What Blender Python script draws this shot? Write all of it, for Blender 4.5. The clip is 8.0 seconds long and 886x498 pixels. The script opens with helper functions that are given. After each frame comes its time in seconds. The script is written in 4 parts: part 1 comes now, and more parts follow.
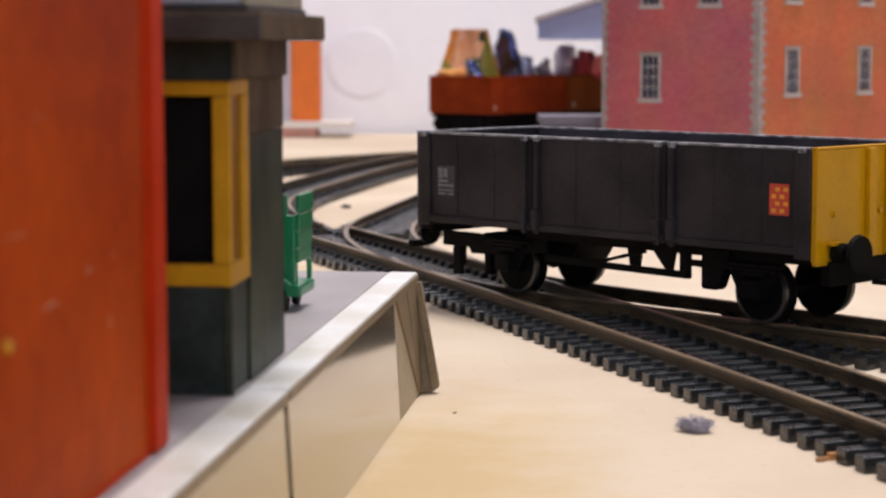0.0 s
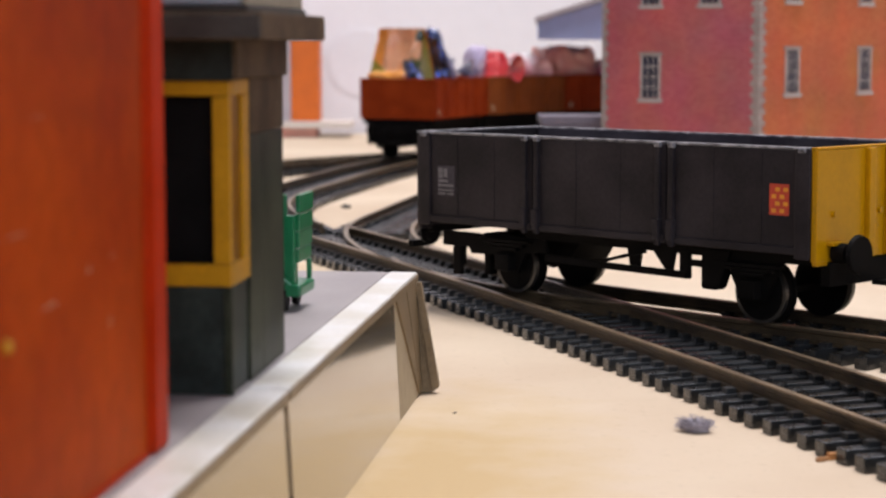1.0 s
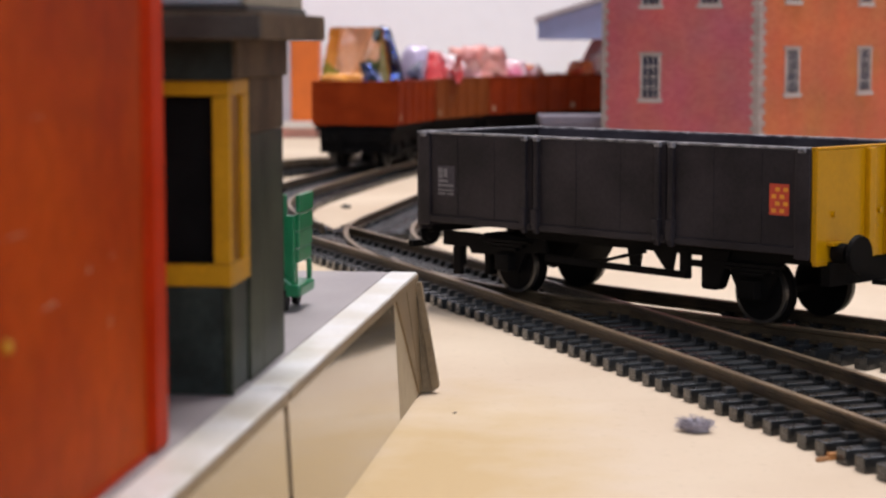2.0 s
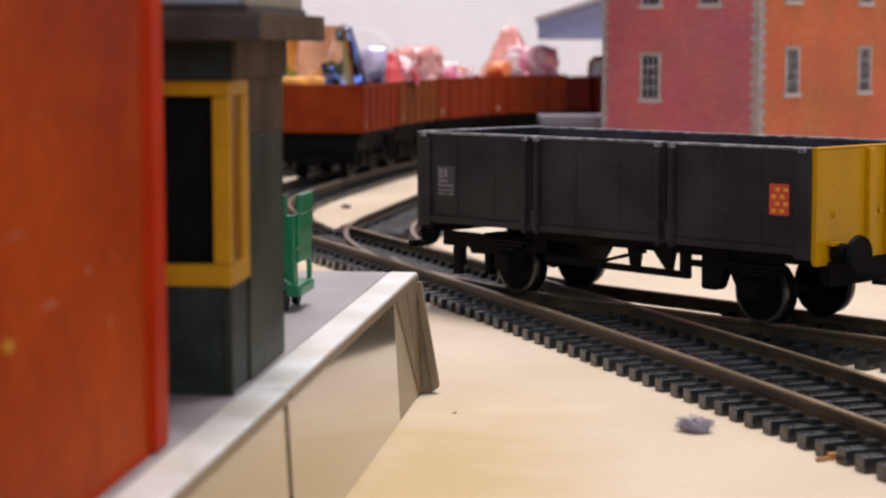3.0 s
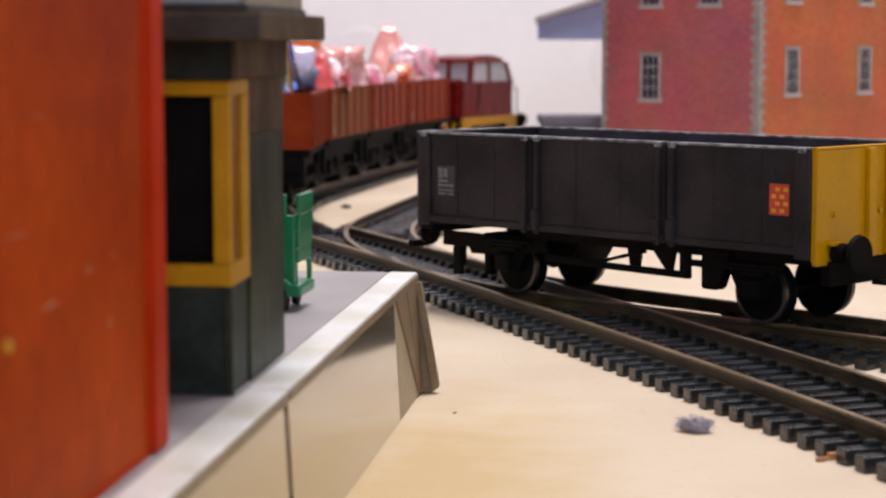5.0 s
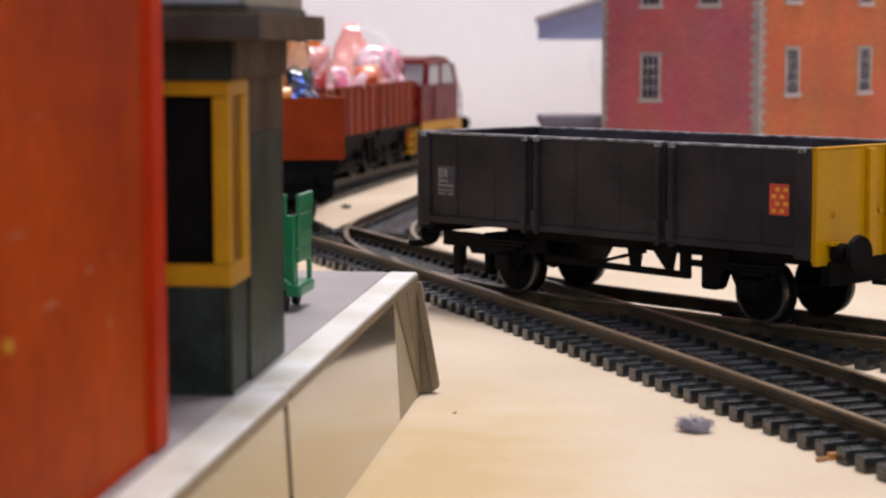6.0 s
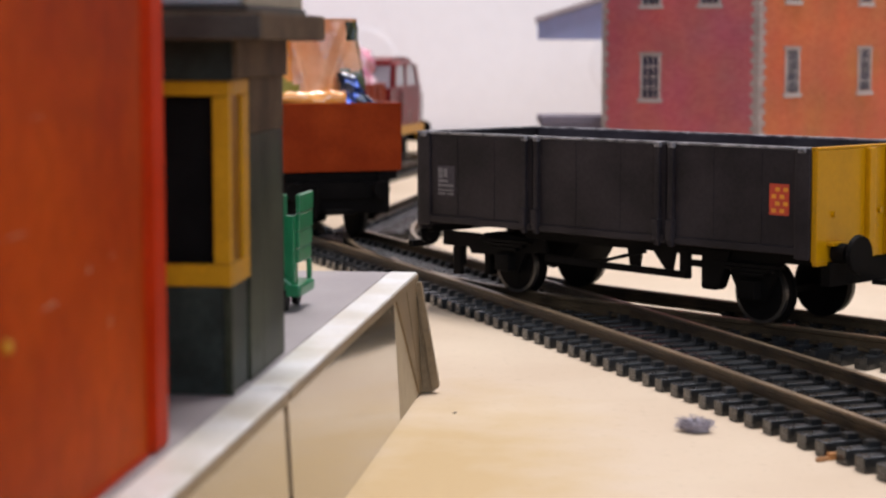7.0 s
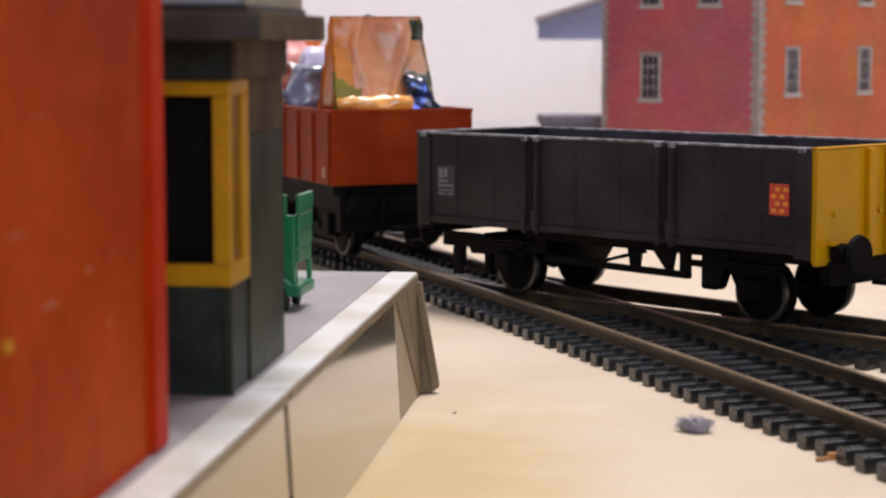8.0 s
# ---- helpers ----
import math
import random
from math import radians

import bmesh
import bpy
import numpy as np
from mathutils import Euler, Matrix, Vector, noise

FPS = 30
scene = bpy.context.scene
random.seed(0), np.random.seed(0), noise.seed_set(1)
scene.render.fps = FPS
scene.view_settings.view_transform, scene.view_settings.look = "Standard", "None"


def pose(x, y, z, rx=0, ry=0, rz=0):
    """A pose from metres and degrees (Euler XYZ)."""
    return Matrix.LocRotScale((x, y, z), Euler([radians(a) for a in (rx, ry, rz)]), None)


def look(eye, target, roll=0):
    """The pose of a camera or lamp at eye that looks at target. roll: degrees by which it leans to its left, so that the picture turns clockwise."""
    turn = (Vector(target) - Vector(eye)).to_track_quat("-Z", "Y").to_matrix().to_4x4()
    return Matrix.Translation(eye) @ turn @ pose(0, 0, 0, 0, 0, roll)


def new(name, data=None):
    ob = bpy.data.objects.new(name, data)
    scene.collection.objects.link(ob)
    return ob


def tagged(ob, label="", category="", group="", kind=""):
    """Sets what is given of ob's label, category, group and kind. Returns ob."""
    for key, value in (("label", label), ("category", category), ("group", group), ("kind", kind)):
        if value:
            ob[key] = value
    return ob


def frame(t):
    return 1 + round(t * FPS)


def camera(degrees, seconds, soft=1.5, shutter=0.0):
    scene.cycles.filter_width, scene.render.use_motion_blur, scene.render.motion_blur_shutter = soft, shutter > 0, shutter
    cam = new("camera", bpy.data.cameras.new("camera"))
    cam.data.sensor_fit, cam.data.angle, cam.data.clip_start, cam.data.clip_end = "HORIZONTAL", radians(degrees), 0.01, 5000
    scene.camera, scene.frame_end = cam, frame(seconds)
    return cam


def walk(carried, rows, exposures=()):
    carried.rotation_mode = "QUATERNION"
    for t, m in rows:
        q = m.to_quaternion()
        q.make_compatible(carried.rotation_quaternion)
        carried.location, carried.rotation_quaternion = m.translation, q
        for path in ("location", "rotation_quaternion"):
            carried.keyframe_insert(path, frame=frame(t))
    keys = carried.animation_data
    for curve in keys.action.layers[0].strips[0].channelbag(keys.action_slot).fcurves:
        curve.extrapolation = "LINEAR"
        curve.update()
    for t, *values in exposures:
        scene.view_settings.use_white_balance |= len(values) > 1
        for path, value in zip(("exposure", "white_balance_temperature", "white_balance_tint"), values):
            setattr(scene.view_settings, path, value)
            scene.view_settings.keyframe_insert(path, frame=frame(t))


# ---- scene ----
MM = 0.001
BOARD_TO_RAIL = 4.75          # rail top above the baseboard, in mm

# ---- camera ----
cam = camera(25.863, 8.0, soft=2.3)
cam.data.dof.use_dof = True
cam.data.dof.focus_distance = 0.315
cam.data.dof.aperture_fstop = 54.0
EYE = (0.0, 0.0, 0.0537)
AIM = (0.0, math.cos(0.10654), 0.0537 - math.sin(0.10654))
walk(cam, [(0.0, look(EYE, AIM, -0.03)), (8.0, look(EYE, AIM, -0.03))])

# ---- light ----
world = bpy.data.worlds.new("room_air")
scene.world = world
world.use_nodes = True
world.node_tree.nodes["Background"].inputs[0].default_value = (0.9, 0.93, 1.0, 1)
world.node_tree.nodes["Background"].inputs[1].default_value = 0.04
scene.view_settings.exposure = 0.0


def area_lamp(name, where, target, w, h, watts, colour):
    data = bpy.data.lights.new(name, "AREA")
    data.shape, data.size, data.size_y, data.energy, data.color = "RECTANGLE", w, h, watts, colour
    lamp = new(name, data)
    lamp.matrix_world = look(where, target)
    return lamp


area_lamp("ceiling_light", (0.22, 0.60, 1.50), (0.22, 0.601, 0), 0.6, 0.35, 28.0, (1.0, 0.955, 0.975))
area_lamp("window_daylight", (0.5, -1.62, 0.80), (0.5, 0.0, 0.75), 2.3, 1.1, 23.5, (0.74, 0.82, 1.0))


# ---- materials ----
def material(name, colour, rough=0.6, metal=0.0, vary=0.12, scale=300.0, bump=0.15, fine=2500.0, bump_mm=0.1,
             second=None, coat=0.0, spots=0.0, by_piece=0.0, gloss=0.5):
    """A surface with broad and fine variation: second is the colour it drifts to, spots the share of small dark specks."""
    m = bpy.data.materials.new(name)
    m.use_nodes = True
    nt = m.node_tree
    b = nt.nodes["Principled BSDF"]
    b.inputs["Roughness"].default_value = rough
    b.inputs["Metallic"].default_value = metal
    b.inputs["Coat Weight"].default_value = coat
    b.inputs["Specular IOR Level"].default_value = gloss
    b.inputs["Coat Roughness"].default_value = 0.12
    tc = nt.nodes.new("ShaderNodeTexCoord")
    n1 = nt.nodes.new("ShaderNodeTexNoise")
    n1.inputs["Scale"].default_value = scale
    n1.inputs["Detail"].default_value = 5
    n2 = nt.nodes.new("ShaderNodeTexNoise")
    n2.inputs["Scale"].default_value = fine
    n2.inputs["Detail"].default_value = 3
    for n in (n1, n2):
        nt.links.new(tc.outputs["Object"], n.inputs["Vector"])
    ramp = nt.nodes.new("ShaderNodeValToRGB")
    lo = [c * (1 - vary) for c in colour]
    hi = list(second) if second else [min(1, c * (1 + vary)) for c in colour]
    ramp.color_ramp.elements[0].color, ramp.color_ramp.elements[0].position = (*lo, 1), 0.36
    ramp.color_ramp.elements[1].color, ramp.color_ramp.elements[1].position = (*hi, 1), 0.66
    nt.links.new(n1.outputs["Fac"], ramp.inputs["Fac"])
    mix = nt.nodes.new("ShaderNodeMix")
    mix.data_type, mix.blend_type = "RGBA", "MULTIPLY"
    mix.inputs["Factor"].default_value = 1.0
    r2 = nt.nodes.new("ShaderNodeValToRGB")
    r2.color_ramp.elements[0].color, r2.color_ramp.elements[0].position = (1 - vary - spots, 1 - vary - spots, 1 - vary - spots, 1), 0.30
    r2.color_ramp.elements[1].color, r2.color_ramp.elements[1].position = (1, 1, 1, 1), 0.40 if spots else 0.62
    nt.links.new(n2.outputs["Fac"], r2.inputs["Fac"])
    nt.links.new(ramp.outputs["Color"], mix.inputs["A"])
    nt.links.new(r2.outputs["Color"], mix.inputs["B"])
    out = mix.outputs["Result"]
    if by_piece:
        info = nt.nodes.new("ShaderNodeObjectInfo")
        hsv = nt.nodes.new("ShaderNodeHueSaturation")
        rng = nt.nodes.new("ShaderNodeMapRange")
        rng.inputs["To Min"].default_value, rng.inputs["To Max"].default_value = 1 - by_piece, 1 + by_piece
        nt.links.new(info.outputs["Random"], rng.inputs["Value"])
        nt.links.new(rng.outputs["Result"], hsv.inputs["Value"])
        nt.links.new(out, hsv.inputs["Color"])
        out = hsv.outputs["Color"]
    nt.links.new(out, b.inputs["Base Color"])
    rr = nt.nodes.new("ShaderNodeMapRange")
    rr.inputs["To Min"].default_value, rr.inputs["To Max"].default_value = max(0.02, rough - 0.1), min(1, rough + 0.1)
    nt.links.new(n1.outputs["Fac"], rr.inputs["Value"])
    nt.links.new(rr.outputs["Result"], b.inputs["Roughness"])
    if bump:
        bp = nt.nodes.new("ShaderNodeBump")
        bp.inputs["Strength"].default_value = bump
        bp.inputs["Distance"].default_value = bump_mm * MM
        nt.links.new(n2.outputs["Fac"], bp.inputs["Height"])
        nt.links.new(bp.outputs["Normal"], b.inputs["Normal"])
    return m


M_BOARD = material("fibreboard", (0.54, 0.425, 0.31), 0.8, vary=0.06, scale=14, fine=700, second=(0.60, 0.50, 0.38), bump=0.2, spots=0.02, gloss=0.2)


def tint_patch(m, where, size, colour, share):
    """A patch of another colour mixed into a surface, with a ragged edge; where and size in metres."""
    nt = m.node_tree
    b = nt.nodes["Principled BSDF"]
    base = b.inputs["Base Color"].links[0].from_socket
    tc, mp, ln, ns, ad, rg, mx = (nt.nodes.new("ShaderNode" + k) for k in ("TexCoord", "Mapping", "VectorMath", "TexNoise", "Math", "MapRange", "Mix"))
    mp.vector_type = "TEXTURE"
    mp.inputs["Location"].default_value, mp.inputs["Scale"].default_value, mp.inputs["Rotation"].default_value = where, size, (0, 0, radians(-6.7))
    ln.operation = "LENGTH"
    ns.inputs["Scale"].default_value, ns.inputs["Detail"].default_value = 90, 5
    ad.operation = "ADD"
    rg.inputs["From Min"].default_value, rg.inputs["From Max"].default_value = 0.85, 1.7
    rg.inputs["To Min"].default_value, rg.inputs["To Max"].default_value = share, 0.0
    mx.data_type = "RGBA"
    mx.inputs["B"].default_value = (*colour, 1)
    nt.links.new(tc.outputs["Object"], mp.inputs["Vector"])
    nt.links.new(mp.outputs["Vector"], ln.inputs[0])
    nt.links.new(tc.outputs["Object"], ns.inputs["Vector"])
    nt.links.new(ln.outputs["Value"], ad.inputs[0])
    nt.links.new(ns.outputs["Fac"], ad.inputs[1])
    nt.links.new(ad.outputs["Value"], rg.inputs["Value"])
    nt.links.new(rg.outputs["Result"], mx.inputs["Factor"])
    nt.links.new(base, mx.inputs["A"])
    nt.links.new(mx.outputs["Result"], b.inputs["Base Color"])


tint_patch(M_BOARD, (-0.002, 0.225, 0.0), (0.022, 0.07, 1.0), (0.46, 0.32, 0.14), 0.75)
tint_patch(M_BOARD, (-0.047, 0.45, 0.0), (0.02, 0.03, 1.0), (0.50, 0.36, 0.18), 0.5)
M_WALL = material("white_emulsion", (0.82, 0.80, 0.84), 0.8, vary=0.02, scale=9, fine=140, bump=0.3, bump_mm=0.8)
M_DISC = material("white_disc_paint", (0.80, 0.78, 0.82), 0.6, vary=0.02, scale=40, fine=300, bump=0.2)
M_PAPER = material("muted_wallpaper", (0.30, 0.28, 0.27), 0.85, vary=0.1, scale=6, fine=60)
M_CEIL = material("ceiling_white", (0.75, 0.74, 0.72), 0.85, vary=0.03, scale=5, fine=90)
M_FLOOR = material("brown_carpet", (0.16, 0.11, 0.08), 0.95, vary=0.2, scale=12, fine=300)
M_RAIL = material("weathered_rail", (0.066, 0.046, 0.028), 0.45, 0.2, vary=0.3, scale=120, fine=1500, second=(0.115, 0.080, 0.045), gloss=0.25)
M_RAILTOP = material("worn_rail_head", (0.24, 0.175, 0.11), 0.38, 0.5, vary=0.25, scale=90, fine=1500)
M_SLEEPER = material("sleeper_plastic", (0.008, 0.0075, 0.007), 0.27, vary=0.4, scale=300, fine=1500, second=(0.020, 0.022, 0.024), by_piece=0.5, bump=0.5, gloss=0.75)
M_BLACK = material("underframe_black", (0.006, 0.0052, 0.005), 0.55, vary=0.3, scale=250, fine=2500, gloss=0.04)
M_GREYBODY = material("grey_brown_paint", (0.026, 0.0215, 0.024), 0.42, vary=0.25, scale=70, fine=1600, second=(0.040, 0.033, 0.036), bump=0.12, gloss=0.1)
M_RIM = material("worn_rim", (0.11, 0.105, 0.12), 0.45, vary=0.5, scale=420, fine=2500, second=(0.42, 0.40, 0.42))
M_YELLOW = material("warning_yellow", (0.52, 0.25, 0.002), 0.34, vary=0.08, scale=120, fine=1200, bump=0.08, gloss=0.25)
M_LABEL = material("grey_lettering", (0.16, 0.15, 0.16), 0.6, vary=0.3, scale=600, fine=4000)
M_REDLABEL = material("red_panel", (0.55, 0.05, 0.02), 0.5, vary=0.1, scale=500, fine=3000)
M_YELLABEL = material("orange_marks", (0.75, 0.30, 0.02), 0.5, vary=0.1, scale=500, fine=3000)
M_LINING = material("wagon_lining", (0.058, 0.050, 0.062), 0.5, vary=0.25, scale=90, fine=1600, second=(0.085, 0.074, 0.088), gloss=0.15)
M_STEEL = material("wheel_rim_steel", (0.09, 0.085, 0.08), 0.35, 0.8, vary=0.2, scale=300, fine=3000)
M_PLATTOP = material("platform_grey", (0.27, 0.24, 0.24), 0.55, vary=0.08, scale=60, fine=1800, second=(0.31, 0.28, 0.28), bump=0.1)
M_COPING = material("coping_cream", (0.66, 0.62, 0.53), 0.32, vary=0.14, scale=110, fine=1800, second=(0.72, 0.715, 0.70), by_piece=0.03)
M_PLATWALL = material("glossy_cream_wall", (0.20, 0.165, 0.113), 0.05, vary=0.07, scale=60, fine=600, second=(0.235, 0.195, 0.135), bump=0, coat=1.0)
# matt copy for the wall's last stretch, lighter in place of the reflection
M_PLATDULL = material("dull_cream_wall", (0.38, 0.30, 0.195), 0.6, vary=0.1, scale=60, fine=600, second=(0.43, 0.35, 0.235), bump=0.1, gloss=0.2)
M_PLATEND = material("brown_cream_plastic", (0.20, 0.14, 0.075), 0.4, vary=0.2, scale=200, fine=2000)
M_RED = material("red_plastic_wall", (0.33, 0.034, 0.002), 0.42, vary=0.18, scale=32, fine=420, second=(0.44, 0.066, 0.004), bump=0.12, gloss=0.015)
M_REDTRIM = material("red_trim", (0.40, 0.026, 0.003), 0.35, vary=0.1, scale=120, fine=1200, gloss=0.02)
M_SCUFF = material("pale_scuff", (0.42, 0.13, 0.05), 0.5, vary=0.2, scale=500, fine=3000)
M_SHELTER = material("stone_grey_card", (0.020, 0.026, 0.016), 0.42, vary=0.3, scale=100, fine=900, second=(0.052, 0.058, 0.038), gloss=0.08)
M_SHELTERLOW = material("dark_green_panel", (0.020, 0.030, 0.026), 0.5, vary=0.3, scale=200, fine=1500, gloss=0.2)
M_INSHADE = material("interior_shade_black", (0.006, 0.006, 0.006), 0.6, vary=0.2, scale=200, fine=1500, gloss=0.05)
M_OCHRE = material("ochre_frame", (0.45, 0.225, 0.008), 0.42, vary=0.12, scale=160, fine=1500, gloss=0.15)
M_OCHREDARK = material("ochre_glass", (0.20, 0.080, 0.005), 0.3, vary=0.1, scale=160, fine=1500, gloss=0.06)
M_ROOF = material("roof_brown_grey", (0.076, 0.049, 0.029), 0.6, vary=0.25, scale=140, fine=1500, second=(0.116, 0.080, 0.050), gloss=0.05)
M_ROOFDARK = material("roof_slate", (0.050, 0.044, 0.038), 0.55, vary=0.25, scale=140, fine=1500, gloss=0.2)
M_ROOFTOP = material("roof_lead", (0.34, 0.38, 0.42), 0.5, vary=0.15, scale=140, fine=1500)
M_ROOFSIDE = material("beige_roof_side", (0.27, 0.23, 0.16), 0.6, vary=0.2, scale=140, fine=1500)
M_GREEN = material("bright_green_plastic", (0.008, 0.16, 0.06), 0.30, vary=0.12, scale=200, fine=1500)
M_ORANGE = material("orange_brown_wagon", (0.235, 0.028, 0.005), 0.42, vary=0.14, scale=90, fine=1300, second=(0.28, 0.040, 0.007), bump=0.08, gloss=0.05)
M_BROWN = material("pale_brown_wagon", (0.21, 0.056, 0.013), 0.45, vary=0.12, scale=90, fine=1300, bump=0.08, gloss=0.06)
M_MAROON = material("maroon_loco", (0.15, 0.008, 0.008), 0.30, vary=0.12, scale=100, fine=1300, gloss=0.12)
M_PLATE = material("cream_plate", (0.34, 0.24, 0.15), 0.5, vary=0.1, scale=300, fine=2500)
M_FLUFF = material("grey_fluff", (0.36, 0.325, 0.36), 0.95, vary=0.2, scale=800, fine=3000, gloss=0.1)
M_LEAF = material("dry_crumb", (0.45, 0.20, 0.06), 0.7, vary=0.3, scale=800, fine=3000)
M_BLUECARD = material("blue_grey_card", (0.32, 0.38, 0.66), 0.65, vary=0.06, scale=100, fine=1200)
M_LILAC = material("lilac_grey_card", (0.40, 0.36, 0.40), 0.65, vary=0.06, scale=100, fine=1200)
M_ORANGEDOOR = material("orange_card", (0.62, 0.13, 0.008), 0.6, vary=0.06, scale=100, fine=1200)
# lilac-grey darkened: the canopy's shade on the dock is in this colour
M_DOCK = material("dock_shaded_card", (0.145, 0.125, 0.155), 0.65, vary=0.08, scale=100, fine=1200)
M_WHITECARD = material("white_card", (0.66, 0.60, 0.55), 0.7, vary=0.06, scale=100, fine=1200)
M_PINKCARD = material("pink_card", (0.70, 0.36, 0.30), 0.7, vary=0.06, scale=100, fine=1200)
M_QUOIN = material("stone_quoin", (0.36, 0.30, 0.28), 0.75, vary=0.12, scale=200, fine=1500, by_piece=0.12)
M_STONE = material("pale_stone", (0.44, 0.39, 0.37), 0.7, vary=0.12, scale=200, fine=1500)
M_PANE = material("dark_pane", (0.030, 0.030, 0.055), 0.15, vary=0.3, scale=200, fine=1500)


def brick_material(name, a, b, mortar):
    m = bpy.data.materials.new(name)
    m.use_nodes = True
    nt = m.node_tree
    s = nt.nodes["Principled BSDF"]
    s.inputs["Roughness"].default_value = 0.7
    tc = nt.nodes.new("ShaderNodeTexCoord")
    sep = nt.nodes.new("ShaderNodeSeparateXYZ")
    add = nt.nodes.new("ShaderNodeMath")
    mp = nt.nodes.new("ShaderNodeCombineXYZ")
    bk = nt.nodes.new("ShaderNodeTexBrick")
    bk.inputs["Color1"].default_value, bk.inputs["Color2"].default_value, bk.inputs["Mortar"].default_value = (*a, 1), (*b, 1), (*mortar, 1)
    bk.inputs["Scale"].default_value = 260.0
    bk.inputs["Mortar Size"].default_value = 0.02
    n = nt.nodes.new("ShaderNodeTexNoise")
    n.inputs["Scale"].default_value = 45
    n.inputs["Detail"].default_value = 6
    mix = nt.nodes.new("ShaderNodeMix")
    mix.data_type, mix.blend_type = "RGBA", "OVERLAY"
    mix.inputs["Factor"].default_value = 0.45
    nt.links.new(tc.outputs["Object"], sep.inputs["Vector"])
    nt.links.new(sep.outputs["X"], add.inputs[0])
    nt.links.new(sep.outputs["Y"], add.inputs[1])
    nt.links.new(add.outputs["Value"], mp.inputs["X"])
    nt.links.new(sep.outputs["Z"], mp.inputs["Y"])
    nt.links.new(mp.outputs["Vector"], bk.inputs["Vector"])
    nt.links.new(tc.outputs["Object"], n.inputs["Vector"])
    nt.links.new(bk.outputs["Color"], mix.inputs["A"])
    nt.links.new(n.outputs["Color"], mix.inputs["B"])
    nt.links.new(mix.outputs["Result"], s.inputs["Base Color"])
    return m


M_BRICKPINK = brick_material("pink_red_brick", (0.42, 0.085, 0.105), (0.48, 0.120, 0.135), (0.45, 0.11, 0.125))
M_BRICKORANGE = brick_material("orange_red_brick", (0.43, 0.098, 0.036), (0.49, 0.13, 0.05), (0.46, 0.115, 0.045))


def foil(name, colour, second, scale=120.0, rough=0.3, metal=0.0, edge=0.05):
    """Printed crinkled sweet wrapper under clear film; second is the other colour of its print."""
    m = material(name, colour, rough, metal, vary=0.06, scale=scale, fine=260, second=second, bump=0.5, bump_mm=0.9, coat=1.0)
    for n in m.node_tree.nodes:
        if n.type == "VALTORGB" and abs(n.color_ramp.elements[1].position - 0.66) < 0.01:
            n.color_ramp.elements[0].position, n.color_ramp.elements[1].position = 0.5 - edge, 0.5 + edge
    b = m.node_tree.nodes["Principled BSDF"]
    b.inputs["Coat Roughness"].default_value = 0.07
    b.inputs["Coat IOR"].default_value = 1.7
    return m


F_ORANGE = foil("orange_wrapper", (0.80, 0.29, 0.035), (0.88, 0.40, 0.08), 60, edge=0.2)
F_PEACH = foil("peach_cellophane", (0.86, 0.36, 0.12), (0.95, 0.62, 0.42), 50, 0.25, edge=0.15)
F_OLIVE = foil("olive_wrapper", (0.25, 0.22, 0.02), (0.36, 0.33, 0.04), 60, edge=0.2)
F_GREENPRINT = foil("dark_green_print", (0.035, 0.055, 0.03), (0.10, 0.13, 0.03), 90)
F_BLUE = foil("dark_blue_wrapper", (0.035, 0.09, 0.42), (0.012, 0.02, 0.07), 110, 0.16, 1.0)
F_GREYBLUE = foil("slate_wrapper", (0.05, 0.055, 0.10), (0.20, 0.20, 0.32))
F_LILAC = foil("lilac_wrapper", (0.50, 0.42, 0.62), (0.62, 0.56, 0.72), edge=0.2)
F_RED = foil("red_wrapper", (0.58, 0.025, 0.035), (0.70, 0.08, 0.08), edge=0.2)
F_PINK = foil("pink_wrapper", (0.85, 0.22, 0.36), (0.90, 0.66, 0.72), 70)
F_SALMON = foil("salmon_wrapper", (0.72, 0.24, 0.22), (0.82, 0.40, 0.34), 60, edge=0.2)
F_WHITE = foil("pale_wrapper", (0.82, 0.78, 0.80), (0.85, 0.50, 0.54), 90)
F_SCARLET = foil("scarlet_wrapper", (0.85, 0.10, 0.02), (0.85, 0.28, 0.08), 90)
F_BLACK = foil("black_wrapper", (0.012, 0.016, 0.03), (0.05, 0.10, 0.40), 160, 0.12, 0.9)


# ---- building blocks (all in mm) ----
def box(bm, x0, x1, y0, y1, z0, z1, bev=0.0):
    r = bmesh.ops.create_cube(bm, size=1.0)
    for v in r["verts"]:
        v.co = Vector((x0 + (v.co.x + 0.5) * (x1 - x0), y0 + (v.co.y + 0.5) * (y1 - y0), z0 + (v.co.z + 0.5) * (z1 - z0)))
    if bev:
        edges = list({e for v in r["verts"] for e in v.link_edges})
        bmesh.ops.bevel(bm, geom=edges, offset=bev, segments=2, profile=0.6, affect="EDGES")
    return bm


def rod(bm, p, q, r0, r1=None, seg=12):
    p, q = Vector(p), Vector(q)
    d = q - p
    m = Matrix.Translation((p + q) / 2) @ d.to_track_quat("Z", "Y").to_matrix().to_4x4()
    bmesh.ops.create_cone(bm, cap_ends=True, segments=seg, radius1=r0, radius2=r0 if r1 is None else r1, depth=d.length, matrix=m)
    return bm


def prism(bm, outline, y0, y1):
    """An outline in x, z drawn out from y0 to y1."""
    a = [bm.verts.new((x, y0, z)) for x, z in outline]
    b = [bm.verts.new((x, y1, z)) for x, z in outline]
    n = len(outline)
    bm.faces.new(a)
    bm.faces.new(b[::-1])
    for i in range(n):
        bm.faces.new((a[i], b[i], b[(i + 1) % n], a[(i + 1) % n]))
    bmesh.ops.recalc_face_normals(bm, faces=bm.faces[:])
    return bm


